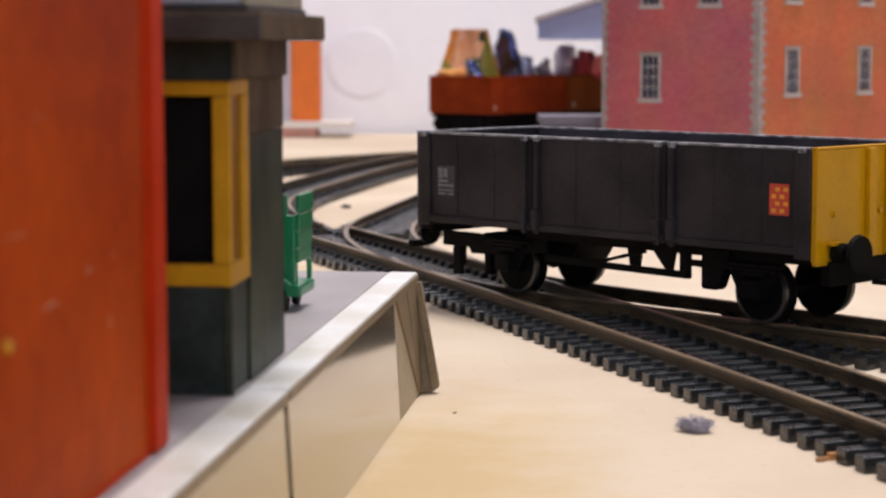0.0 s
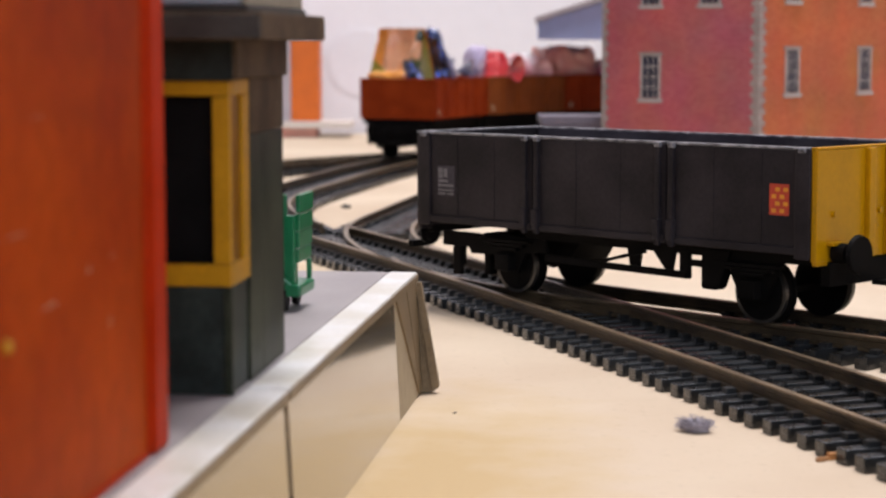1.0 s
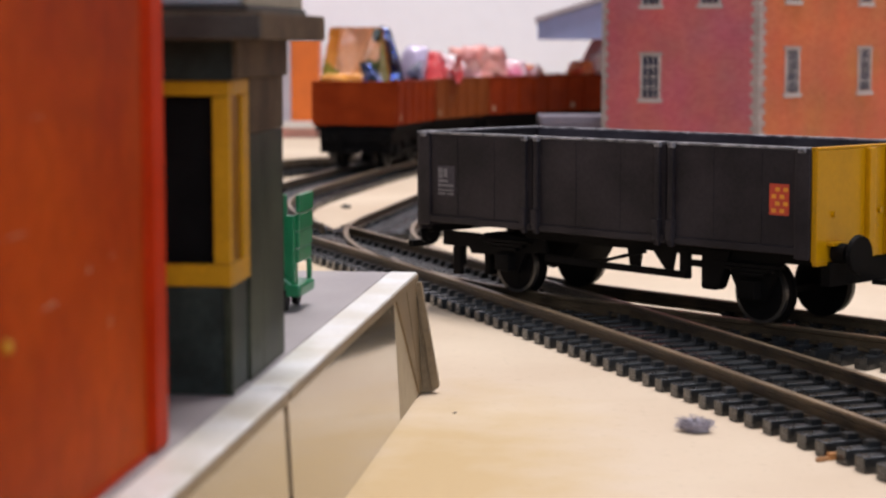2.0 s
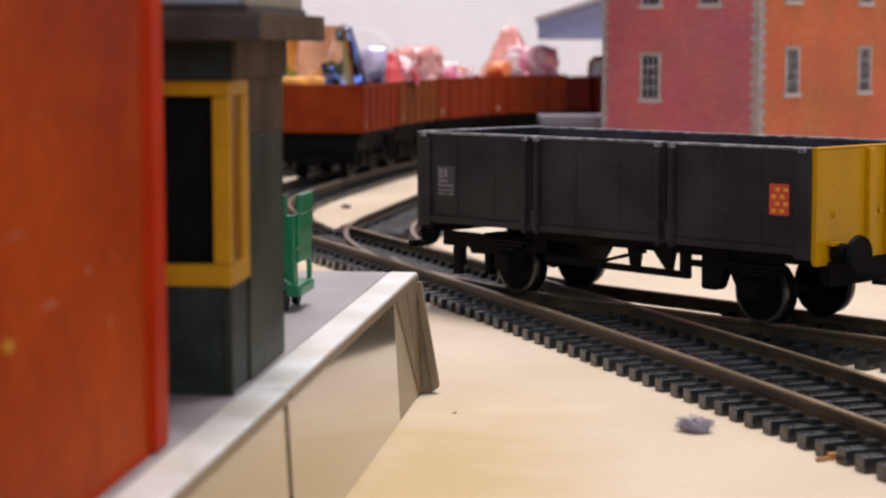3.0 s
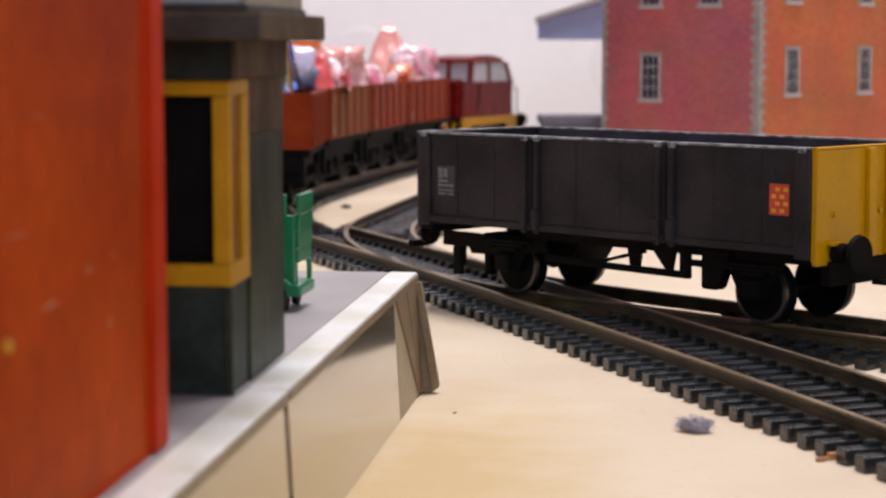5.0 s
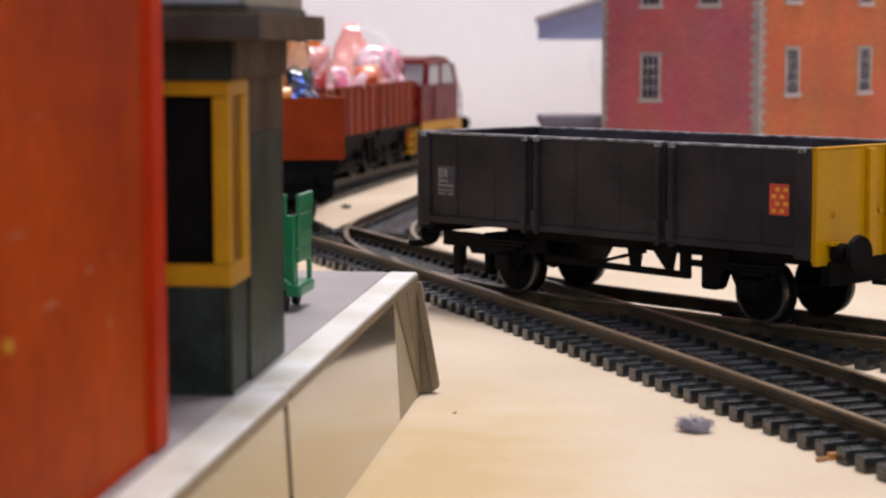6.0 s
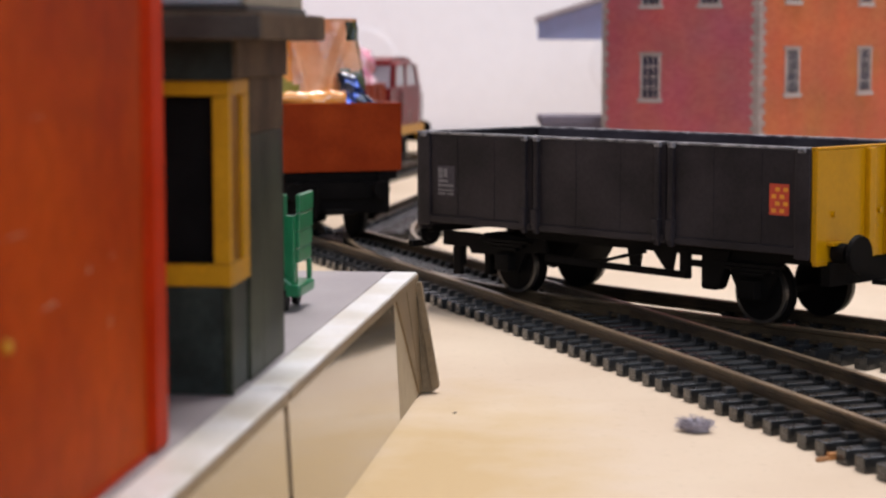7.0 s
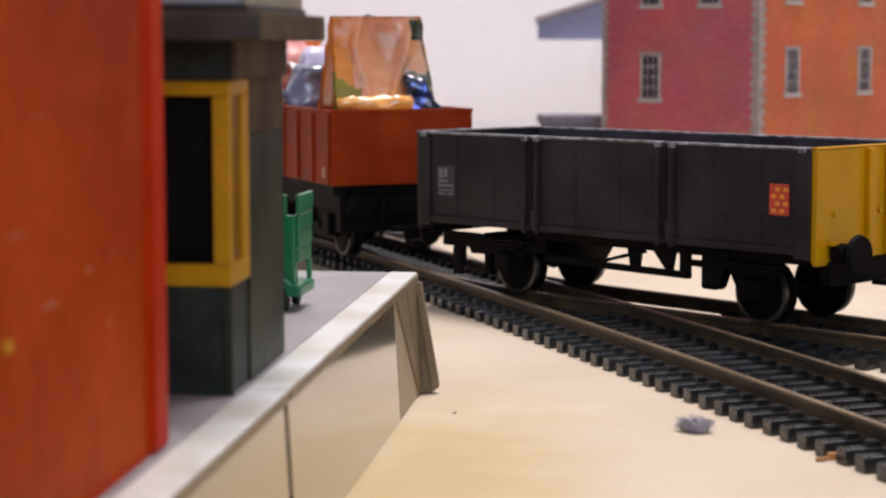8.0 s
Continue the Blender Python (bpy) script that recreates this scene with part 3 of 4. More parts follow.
# ---- wagons ----
def wheelset(parent, x, name="wheelset", r=6.3):
    w = part(name, rod(B(), (0, -11, 0), (0, 11, 0), 0.9, seg=10), M_BLACK, parent, "black axle", at=at_mm(x, 0, r))
    for side in (-1, 1):
        bm = B()
        rod(bm, (0, side * 7.3, 0), (0, side * 7.9, 0), r + 0.4, seg=32)
        rod(bm, (0, side * 7.9, 0), (0, side * 10.2, 0), r, seg=32)
        rod(bm, (0, side * 10.2, 0), (0, side * 10.9, 0), 1.5, seg=12)
        for k in range(4):
            a = k * math.pi / 2
            rod(bm, (math.cos(a) * 3.4, side * 10.1, math.sin(a) * 3.4), (math.cos(a) * 3.4, side * 10.32, math.sin(a) * 3.4), 0.9, seg=10)
        wh = part("wheel", bm, M_BLACK, w, "black disc wheel")
        rim = B()
        a = [rim.verts.new((math.cos(i * math.pi / 18) * (r + 0.04), side * 10.24, math.sin(i * math.pi / 18) * (r + 0.04))) for i in range(36)]
        c = [rim.verts.new((math.cos(i * math.pi / 18) * (r - 0.55), side * 10.24, math.sin(i * math.pi / 18) * (r - 0.55))) for i in range(36)]
        e = [rim.verts.new((math.cos(i * math.pi / 18) * (r + 0.04), side * 9.3, math.sin(i * math.pi / 18) * (r + 0.04))) for i in range(36)]
        for i in range(36):
            j = (i + 1) % 36
            rim.faces.new((a[i], a[j], c[j], c[i]))
            rim.faces.new((a[i], e[i], e[j], a[j]))
        part("rim", rim, M_STEEL, w, "worn steel wheel rim")
    return w


def buffer(parent, x, y, z, out, length, r=2.6):
    b = part("buffer", rod(B(), (0, 0, 0), (out * length * 0.6, 0, 0), 1.7, seg=14), M_BLACK, parent, "black buffer", at=at_mm(x, y, z))
    part("buffer_shank", rod(B(), (out * length * 0.6, 0, 0), (out * length, 0, 0), 0.9, seg=12), M_STEEL, b)
    head = rod(B(), (out * length, 0, 0), (out * (length + 0.8), 0, 0), r, r * 0.93, seg=24)
    part("buffer_head", head, M_BLACK, b, "round black buffer head")


def build_grey_wagon():
    L, W, Z0, Z1 = 97.0, 34.2, 13.4, 31.6
    hl, hw = L / 2, W / 2
    g = thing("open_wagon", "weathered dark grey-brown open goods wagon with yellow end on siding", "wagon", at_mm(41.0, 366.4, BOARD_TO_RAIL - 0.2, -47.38, 0, -0.25))
    part("floor", box(B(), -hl + 1.2, hl - 1.2, -hw + 1.2, hw - 1.2, Z0, Z0 + 1.2), M_GREYBODY, g)
    for side in (-1, 1):
        y0, y1 = (-hw, -hw + 1.2) if side < 0 else (hw - 1.2, hw)
        yo = side * hw
        yi = side * (hw - 1.3)
        for k in range(4):
            part("lining_plank", box(B(), -hl + 1.3, hl - 1.3, *sorted((yi, yi - side * 0.25)), Z0 + 1.3 + k * 4.2, Z0 + 5.3 + k * 4.2, 0.08), M_LINING, g, "lighter purplish grey lining plank")
        # three drop sides with raised planks
        for a, c in ((-hl + 0.2, -16.9), (-16.6, 16.6), (16.9, hl - 0.2)):
            door = part("drop_side", box(B(), a, c, y0, y1, Z0, Z1 - 0.5, 0.12), M_GREYBODY, g, "dark grey-brown drop side")
            part("top_rim", box(B(), a, c, y0 - 0.12, y1 + 0.12, Z1 - 0.45, Z1, 0.15), M_RIM, door, "worn pale top edge")
            part("bottom_lip", box(B(), a, c, min(yo, yo + side * 0.5), max(yo, yo + side * 0.5), Z0 + 0.2, Z0 + 1.4, 0.12), M_GREYBODY, door)
            n = 3
            for i in range(1, n):
                x = a + (c - a) * i / n
                part("seam_strip", box(B(), x - 0.3, x + 0.3, min(yo, yo + side * 0.09), max(yo, yo + side * 0.09), Z0 + 1.5, Z1 - 0.6), M_GREYBODY, door)
        for xs in (-18.4, -15.2, 15.2, 18.4):
            st = part("stanchion", box(B(), xs - 0.5, xs + 0.5, min(yo, yo + side * 0.8), max(yo, yo + side * 0.8), Z0 - 0.4, Z1 - 0.2, 0.15), M_GREYBODY, g)
            part("hinge", box(B(), xs - 0.7, xs + 0.7, min(yo, yo + side * 1.3), max(yo, yo + side * 1.3), Z0 + 0.6, Z0 + 4.4, 0.2), M_GREYBODY, st)
            part("latch", box(B(), xs - 0.65, xs + 0.65, min(yo, yo + side * 0.9), max(yo, yo + side * 0.9), Z1 - 1.0, Z1 - 0.1, 0.2), M_RIM, st, "worn pale latch")
        for xs in (-hl + 1.6, hl - 1.6):
            part("corner_post", box(B(), xs - 1.6, xs + 1.6, min(yo, yo + side * 0.6), max(yo, yo + side * 0.6), Z0 - 0.6, Z1 - 0.2, 0.3), M_GREYBODY, g)
            part("corner_latch", box(B(), xs - 0.8, xs + 0.8, min(yo, yo + side * 0.9), max(yo, yo + side * 0.9), Z1 - 1.0, Z1 - 0.2, 0.25), M_RIM, g, "worn pale latch")
        # solebar, axleguards, springs and brake gear
        part("solebar", box(B(), -23, hl - 2, side * 12.2 - 0.6, side * 12.2 + 0.6, 11.3, Z0 - 0.05), M_BLACK, g, "black solebar")
        if side < 0:
            part("lower_bar", box(B(), -hl + 2, -22.9, side * 12.2 - 0.6, side * 12.2 + 0.6, 8.4, 11.3), M_BLACK, g, "black lower bar")
        for xw in (-28.0, 32.7):
            ag = part("axleguard", prism(B(), [(-6.4, 11.4), (6.4, 11.4), (2.6, 4.2), (-2.6, 4.2)], side * 12.0 - 0.4, side * 12.0 + 0.4), M_BLACK, g, at=at_mm(xw, 0, 0))
            part("axlebox", box(B(), -1.9, 1.9, side * 13.2 - 1.2, side * 13.2 + 1.2, 4.6, 8.0, 0.3), M_BLACK, ag)
            for k in range(3):
                part("spring_leaf", box(B(), -7 + k * 1.7, 7 - k * 1.7, side * 13.2 - 0.8, side * 13.2 + 0.8, 10.2 - k * 0.75, 10.8 - k * 0.75), M_BLACK, ag)
            if xw < 0:
                part("brake_shoe", box(B(), -9.1, -7.3, side * 9.2 - 1.1, side * 9.2 + 1.1, 2.8, 9.6, 0.4), M_BLACK, g, at=at_mm(xw, 0, 0))
        if side > 0:
            continue
        yg = side * 12.4
        part("v_hanger", prism(B(), [(9.4, 12.0), (15.4, 12.0), (14.4, 7.6), (13.4, 7.6)], yg - 0.3, yg + 0.3), M_BLACK, g)
        part("brake_rod", prism(B(), [(-17.0, 7.2), (-17.0, 8.6), (1.0, 8.3), (18.4, 8.2), (18.4, 6.9), (5.5, 7.0)], yg - 0.9, yg - 0.4), M_BLACK, g)
        part("brake_handle", prism(B(), [(-2.0, 8.2), (-1.2, 9.0), (8.8, 11.6), (9.2, 10.9)], yg - 1.4, yg - 1.0), M_BLACK, g)
        part("rod_hanger", prism(B(), [(3.6, 11.9), (7.2, 11.9), (6.4, 7.0), (4.6, 7.0)], yg - 0.35, yg + 0.35), M_BLACK, g)
        part("rod_hanger", box(B(), 16.4, 18.6, yg - 0.5, yg + 0.5, 6.8, 12.0, 0.2), M_BLACK, g)
        part("rod_link", box(B(), 18.4, 22.2, yg - 0.4, yg + 0.4, 9.2, 10.4, 0.1), M_BLACK, g)
        part("brake_cylinder", prism(B(), [(22.2, 12.6), (28.6, 12.6), (26.0, 6.0), (25.4, 5.5), (22.6, 5.5), (22.2, 6.0)], yg - 1.2, yg + 1.2), M_BLACK, g)
        part("spring_bank", prism(B(), [(-40.5, 11.2), (-17.5, 11.2), (-17.0, 8.8), (-22.0, 8.4), (-32.0, 7.4), (-38.0, 7.2)], yg - 0.5, yg + 0.3), M_BLACK, g, "black leaf spring hanger")
        part("brake_rigging", prism(B(), [(-42.0, 10.6), (-15.0, 10.6), (-18.0, 6.4), (-36.0, 5.2), (-41.0, 6.6)], -5.5, 5.5), M_BLACK, g, "black brake rigging between the wheels")
        part("step_post", box(B(), -43.6, -41.1, yg - 0.5, yg + 0.5, 2.6, 8.4, 0.3), M_BLACK, g)
    for end, mat in ((-1, M_GREYBODY), (1, M_YELLOW)):
        x0, x1 = (hl - 0.1, hl + 1.1) if end > 0 else (-hl - 1.1, -hl + 0.1)
        xo = end * (hl + 1.1)
        panel = part("end_panel", box(B(), x0, x1, -hw, hw, Z0 - 0.9, Z1 - 0.35, 0.15), mat, g, "warning yellow end panel" if end > 0 else "dark grey-brown end panel")
        part("end_rim", box(B(), x0 - 0.1, x1 + 0.1, -hw, hw, Z1 - 0.3, Z1 + 0.05, 0.12), M_YELLOW if end > 0 else M_RIM, panel)
        for y in (-2.8, 2.8):
            part("end_rib", box(B(), min(xo, xo + end * 1.1), max(xo, xo + end * 1.1), y - 0.9, y + 0.9, Z0 - 0.8, Z1 - 0.4, 0.25), mat, panel)
        for y in (-12.6, 0.5, 12.6):
            part("bolt", rod(B(), (xo, y, 20.4), (xo + end * 0.6, y, 20.4), 0.55, seg=10), mat, panel)
        part("headstock", box(B(), min(xo - end * 1.4, xo + end * 0.5), max(xo - end * 1.4, xo + end * 0.5), -14, 14, 8.2 if end > 0 else 10.9, Z0 - 1.0, 0.2), M_BLACK, g, "black headstock")
        for y in (-12.4, 12.4):
            buffer(g, xo + end * 0.5, y, 13.9 if end > 0 else 10.6, end, 4.4 if end > 0 else 0.6, 3.4 if end > 0 else 2.6)
        part("apron", box(B(), x0, x1, -hw + 0.3, -11.0, Z0 - 1.6, Z0 - 0.85, 0.3), mat, panel)
        part("end_step", box(B(), min(xo, xo + end * 1.6), max(xo, xo + end * 1.6), -14.5, -10.0, 15.2, 15.7), mat, panel)
        hook = part("coupling_bar", box(B(), min(xo, xo + end * 7), max(xo, xo + end * 7), -1.2, 1.2, 7.6, 8.4, 0.1), M_BLACK, g, "black tension coupling")
        part("coupling_loop", box(B(), min(xo + end * 6, xo + end * 7.4), max(xo + end * 6, xo + end * 7.4), -5.5 if end > 0 else -13.0, 5.5 if end > 0 else -8.5, 7.2, 8.6, 0.2), M_BLACK, hook)
        part("coupling_drop", box(B(), min(xo + end * 4.5, xo + end * 5.4), max(xo + end * 4.5, xo + end * 5.4), -1.0, 1.0, 2.6, 7.6, 0.1), M_BLACK, hook)
    wheelset(g, -28.0, r=5.5)
    wheelset(g, 32.7, r=5.5)
    # markings on the near side
    yn = -hw - 0.01
    lab = part("lettering_panel", box(B(), -43.4, -38.4, yn - 0.06, yn, 18.9, 24.9), M_LINING, g, "small panel of unreadable pale lettering")
    for a, c, z0, z1 in ((-43.1, -41.9, 22.4, 24.4), (-41.6, -40.5, 22.6, 24.4), (-43.1, -40.4, 21.6, 22.1), (-43.1, -38.7, 20.7, 21.2), (-43.1, -38.7, 19.8, 20.2), (-43.1, -41.2, 19.1, 19.5), (-40.6, -38.7, 19.1, 19.5)):
        part("lettering_bar", box(B(), a, c, yn - 0.12, yn - 0.065, z0, z1), M_LABEL, lab)
    red = part("red_label", box(B(), 39.8, 43.9, yn - 0.08, yn, 20.0, 25.3), M_REDLABEL, g, "red label with rows of orange marks")
    for r in range(4):
        for c in range(2):
            x = 40.3 + c * 1.7 + (r % 2) * 0.75
            part("orange_mark", box(B(), x, x + 0.95, yn - 0.14, yn - 0.085, 20.4 + r * 1.2, 21.1 + r * 1.2), M_YELLABEL, red)
    return g


def build_tippler(label, mat_side, half=30.7):
    """An ore wagon: plain ends, ribbed sides, black underframe."""
    t = thing("ore_wagon", label, "wagon", group="ore wagons of the moving train")
    hl, hw, Z0, Z1 = half, 17.0, 17.0, 34.0
    part("floor", box(B(), -hl + 1, hl - 1, -hw + 1, hw - 1, Z0, Z0 + 1), mat_side, t)
    for end in (-1, 1):
        x0, x1 = sorted((end * (hl - 1), end * hl))
        part("end_panel", box(B(), x0, x1, -hw, hw, Z0, Z1 - 0.8, 0.1), M_ORANGE, t, "plain orange-red end")
        part("end_rim", box(B(), x0 - 0.25, x1 + 0.25, -hw - 0.3, hw + 0.3, Z1 - 0.8, Z1, 0.15), M_ORANGE, t)
        part("headstock", box(B(), x0 - 0.5, x1 - 0.3, -13, 13, 10.0, 14.4, 0.2), M_BLACK, t, "black headstock")
        for y in (-11.4, 11.4):
            buffer(t, end * (hl - 0.3), y, 12.3, end, 1.3, 2.3)
        part("coupling_bar", box(B(), *sorted((end * hl, end * (hl + 3))), -3.5, 3.5, 6.4, 7.6, 0.1), M_BLACK, t)
    for side in (-1, 1):
        y0, y1 = sorted((side * (hw - 1), side * hw))
        part("side_panel", box(B(), -hl + 1.05, hl - 1.05, y0, y1, Z0, Z1 - 0.8, 0.1), mat_side, t, "ribbed side")
        part("side_rim", box(B(), -hl + 1.3, hl - 1.3, *sorted((side * (hw - 1.2), side * (hw + 0.3))), Z1 - 0.8, Z1, 0.15), mat_side, t)
        for i in range(6):
            x = -hl + 2.2 + i * (2 * hl - 4.4) / 5
            part("rib", box(B(), x - 1.2, x + 1.2, *sorted((side * hw, side * (hw + 0.55))), Z0 + 0.2, Z1 - 0.9, 0.2), mat_side, t)
        part("plate", box(B(), hl - 5.6, hl - 3.2, *sorted((side * (hw + 0.02), side * (hw + 0.3))), Z0 + 1.6, Z0 + 4.0), M_PLATE, t, "small cream plate")
        part("solebar", box(B(), -hl + 0.8, hl - 0.8, side * 12 - 0.7, side * 12 + 0.7, 10.2, Z0 - 0.6), M_BLACK, t, "black solebar")
        part("underbody", box(B(), -hl + 1.2, hl - 1.2, *sorted((side * 12.8, side * 16.2)), Z0 - 2.2, Z0 - 0.05), M_BLACK, t)
        for xw in (-18, 18):
            part("axleguard", prism(B(), [(-5.6, 10.4), (5.6, 10.4), (2.2, 4.4), (-2.2, 4.4)], side * 12.2 - 0.5, side * 12.2 + 0.5), M_BLACK, t, at=at_mm(xw, 0, 0))
            part("axlebox", box(B(), xw - 2, xw + 2, side * 13.4 - 1.0, side * 13.4 + 1.0, 4.8, 9.8, 0.3), M_BLACK, t)
        part("brake_lever", box(B(), -14, 12, side * 13.6 - 0.4, side * 13.6 + 0.4, 6.0, 7.0), M_BLACK, t)
        part("v_hanger", prism(B(), [(-3.4, 10.2), (3.4, 10.2), (0.6, 4.6), (-0.6, 4.6)], side * 12.2 - 0.3, side * 12.2 + 0.3), M_BLACK, t)
        part("side_frame", prism(B(), [(-hl + 3, 10.1), (hl - 3, 10.1), (hl - 5, 4.4), (12, 3.4), (-12, 3.4), (-hl + 5, 4.4)], *sorted((side * 11.1, side * 11.7))), M_BLACK, t, "black side frame")
    part("hopper_bottom", prism(B(), [(-hl + 1.5, 16.9), (hl - 1.5, 16.9), (hl - 2.5, 11.0), (11, 5.0), (-11, 5.0), (-hl + 2.5, 11.0)], -6.6, 6.6), M_BLACK, t, "black hopper bottom")
    for end in (-1, 1):
        part("end_beam", box(B(), *sorted((end * (hl - 4.5), end * (hl - 1.6))), -14.5, 14.5, 6.2, 16.9, 0.3), M_BLACK, t, "black end beam")
        part("brake_pipe", rod(B(), (end * (hl + 0.3), -5, 13), (end * (hl + 0.8), -5.5, 5.5), 0.6, seg=8), M_BLACK, t)
    return t, [wheelset(t, -18), wheelset(t, 18)]


def build_loco():
    t = thing("diesel_shunter", "maroon diesel shunting locomotive with yellow valance and steps", "locomotive")
    hl, hw = 34.0, 12.2
    part("chassis", box(B(), -hl, hl - 4, -6.6, 6.6, 4.5, 12.0, 0.3), M_BLACK, t, "black chassis")
    part("footplate", box(B(), -hl - 10, hl + 2.5, -hw + 0.6, hw - 0.6, 14.6, 16.0, 0.2), M_BLACK, t, "black footplate")
    for side in (-1, 1):
        ys = sorted((side * (hw + 0.2), side * (hw + 1.1)))
        part("valance", prism(B(), [(-38, 16.0), (15, 16.0), (15, 9.0), (10, 9.0), (6, 12.4), (-27, 12.4), (-31, 9.0), (-38, 9.0)], *ys), M_YELLOW, t, "yellow valance")
        for x in (26,):
            st = part("steps", box(B(), x - 3.8, x + 3.8, *sorted((side * (hw - 2), side * (hw + 1))), 4.0, 4.7), M_YELLOW, t, "yellow cab steps")
            for dx in (-3.6, 3.6):
                part("step_side", box(B(), x + dx - 0.5, x + dx + 0.5, *ys, 4.0, 14.5), M_YELLOW, st)
            for z in (7.4, 10.8):
                part("step_tread", box(B(), x - 3.2, x + 3.2, *sorted((side * (hw - 2), side * (hw + 0.9))), z, z + 0.7), M_YELLOW, st)
    rear, fore, cab_fore = -38.0, 15.0, 4.0
    body = B()
    box(body, rear, fore, -hw, hw, 16.05, 31.2)
    bmesh.ops.bevel(body, geom=[e for e in body.edges if abs(e.verts[0].co.z - e.verts[1].co.z) > 5], offset=2.0, segments=3, affect="EDGES")
    part("lower_body", body, M_MAROON, t, "maroon lower body")
    part("bonnet", box(B(), fore + 0.05, hl + 1.0, -8.0, 8.0, 16.05, 32.6, 1.2), M_MAROON, t, "low maroon bonnet")
    part("bonnet_top", box(B(), cab_fore + 0.1, fore, -8.0, 8.0, 31.25, 32.8, 0.5), M_MAROON, t)
    for k in range(5):
        part("grille_bar", box(B(), hl + 1.0, hl + 1.4, -6, 6, 19 + k * 2.2, 20 + k * 2.2, 0.1), M_BLACK, t)
    # cab: leaning pillars, panes and a rounded roof
    for side in (-1, 1):
        for x0, x1, top in ((cab_fore - 2.0, cab_fore, cab_fore - 3.0), (-15.2, -13.4, -15.0), (rear + 0.6, rear + 3.0, rear + 6.5)):
            pil = prism(B(), [(x0, 31.2), (x1, 31.2), (top + x1 - x0, 40.2), (top, 40.2)], *sorted((side * (hw - 1.9), side * (hw - 0.5))))
            part("cab_pillar", pil, M_MAROON, t)
        part("pane", prism(B(), [(rear + 2.5, 31.2), (cab_fore - 1.5, 31.2), (cab_fore - 2.5, 40.1), (rear + 8, 40.1)], *sorted((side * (hw - 1.3), side * (hw - 1.1)))), M_WINDOW, t, "pale glazed cab window")
        part("waist_rail", box(B(), rear + 1, fore - 2, *sorted((side * (hw - 0.1), side * (hw + 0.3))), 30.4, 31.6, 0.1), M_MAROON, t)
        part("door", box(B(), -13.0, -3.0, *sorted((side * hw, side * (hw + 0.35))), 16.6, 30.3, 0.15), M_MAROON, t, "maroon cab door")
        part("handrail", rod(B(), (rear - 5, side * (hw - 1), 16), (rear - 5, side * (hw - 1), 28), 0.35, seg=8), M_STEEL, t)
        part("door_rail", rod(B(), (-2.0, side * (hw + 0.8), 18), (-2.0, side * (hw + 0.8), 29), 0.3, seg=8), M_STEEL, t)
        buffer(t, -hl - 10, side * 11.0, 13.4, -1, 4.0, 3.0)
        buffer(t, hl + 2.4, side * 11.0, 12.6, 1, 1.2, 2.6)
        for x0, x1, lean in ((cab_fore - 0.8, cab_fore, -1.0), (rear + 0.8, rear + 1.6, 5.6)):
            part("end_pane", prism(B(), [(x0, 31.3), (x0 + 0.2, 31.3), (x0 + 0.2 + lean, 40.1), (x0 + lean, 40.1)], *sorted((side * 1.0, side * (hw - 2.6)))), M_WINDOW, t, "pale glazed end window")
            part("end_pillar", prism(B(), [(x0 - 0.5, 31.3), (x1, 31.3), (x1 + lean, 40.2), (x0 - 0.5 + lean, 40.2)], *sorted((side * (hw - 2.6), side * (hw - 0.6)))), M_MAROON, t)
    for x0, x1, lean in ((cab_fore - 1.0, cab_fore + 0.1, -1.0), (rear + 0.6, rear + 1.8, 5.6)):
        part("centre_pillar", prism(B(), [(x0, 31.3), (x1, 31.3), (x1 + lean, 40.2), (x0 + lean, 40.2)], -0.9, 0.9), M_MAROON, t)
    roof = B()
    span = cab_fore - rear - 8.0
    outline = [(rear + 6.0, 40.1)] + [(rear + 6.6 + i * span / 10, 40.2 + 3.2 * math.sin(math.pi * (0.10 + 0.80 * i / 10)) ** 0.6) for i in range(11)] + [(cab_fore - 0.8, 40.1)]
    prism(roof, outline[::-1], -hw + 0.6, hw - 0.6)
    bmesh.ops.bevel(roof, geom=[e for e in roof.edges if abs(e.verts[0].co.y - e.verts[1].co.y) < 1 and e.verts[0].co.z > 40.2], offset=2.2, segments=3, affect="EDGES")
    part("roof", roof, M_MAROON, t, "rounded dark maroon roof")
    part("rear_rail", rod(B(), (rear - 5, -hw + 1, 28), (rear - 5, hw - 1, 28), 0.35, seg=8), M_STEEL, t)
    part("buffer_beam", box(B(), -hl - 10, -hl - 9, -14, 14, 8, 15.4, 0.2), M_BLACK, t, "black buffer beam")
    part("front_beam", box(B(), hl + 1.4, hl + 2.4, -14.0, 14.0, 8, 14.5, 0.2), M_REDTRIM, t, "red buffer beam")
    return t, [wheelset(t, -15), wheelset(t, 15)]


M_WINDOW = material("pale_window", (0.42, 0.42, 0.46), 0.12, vary=0.1, scale=100, fine=900)


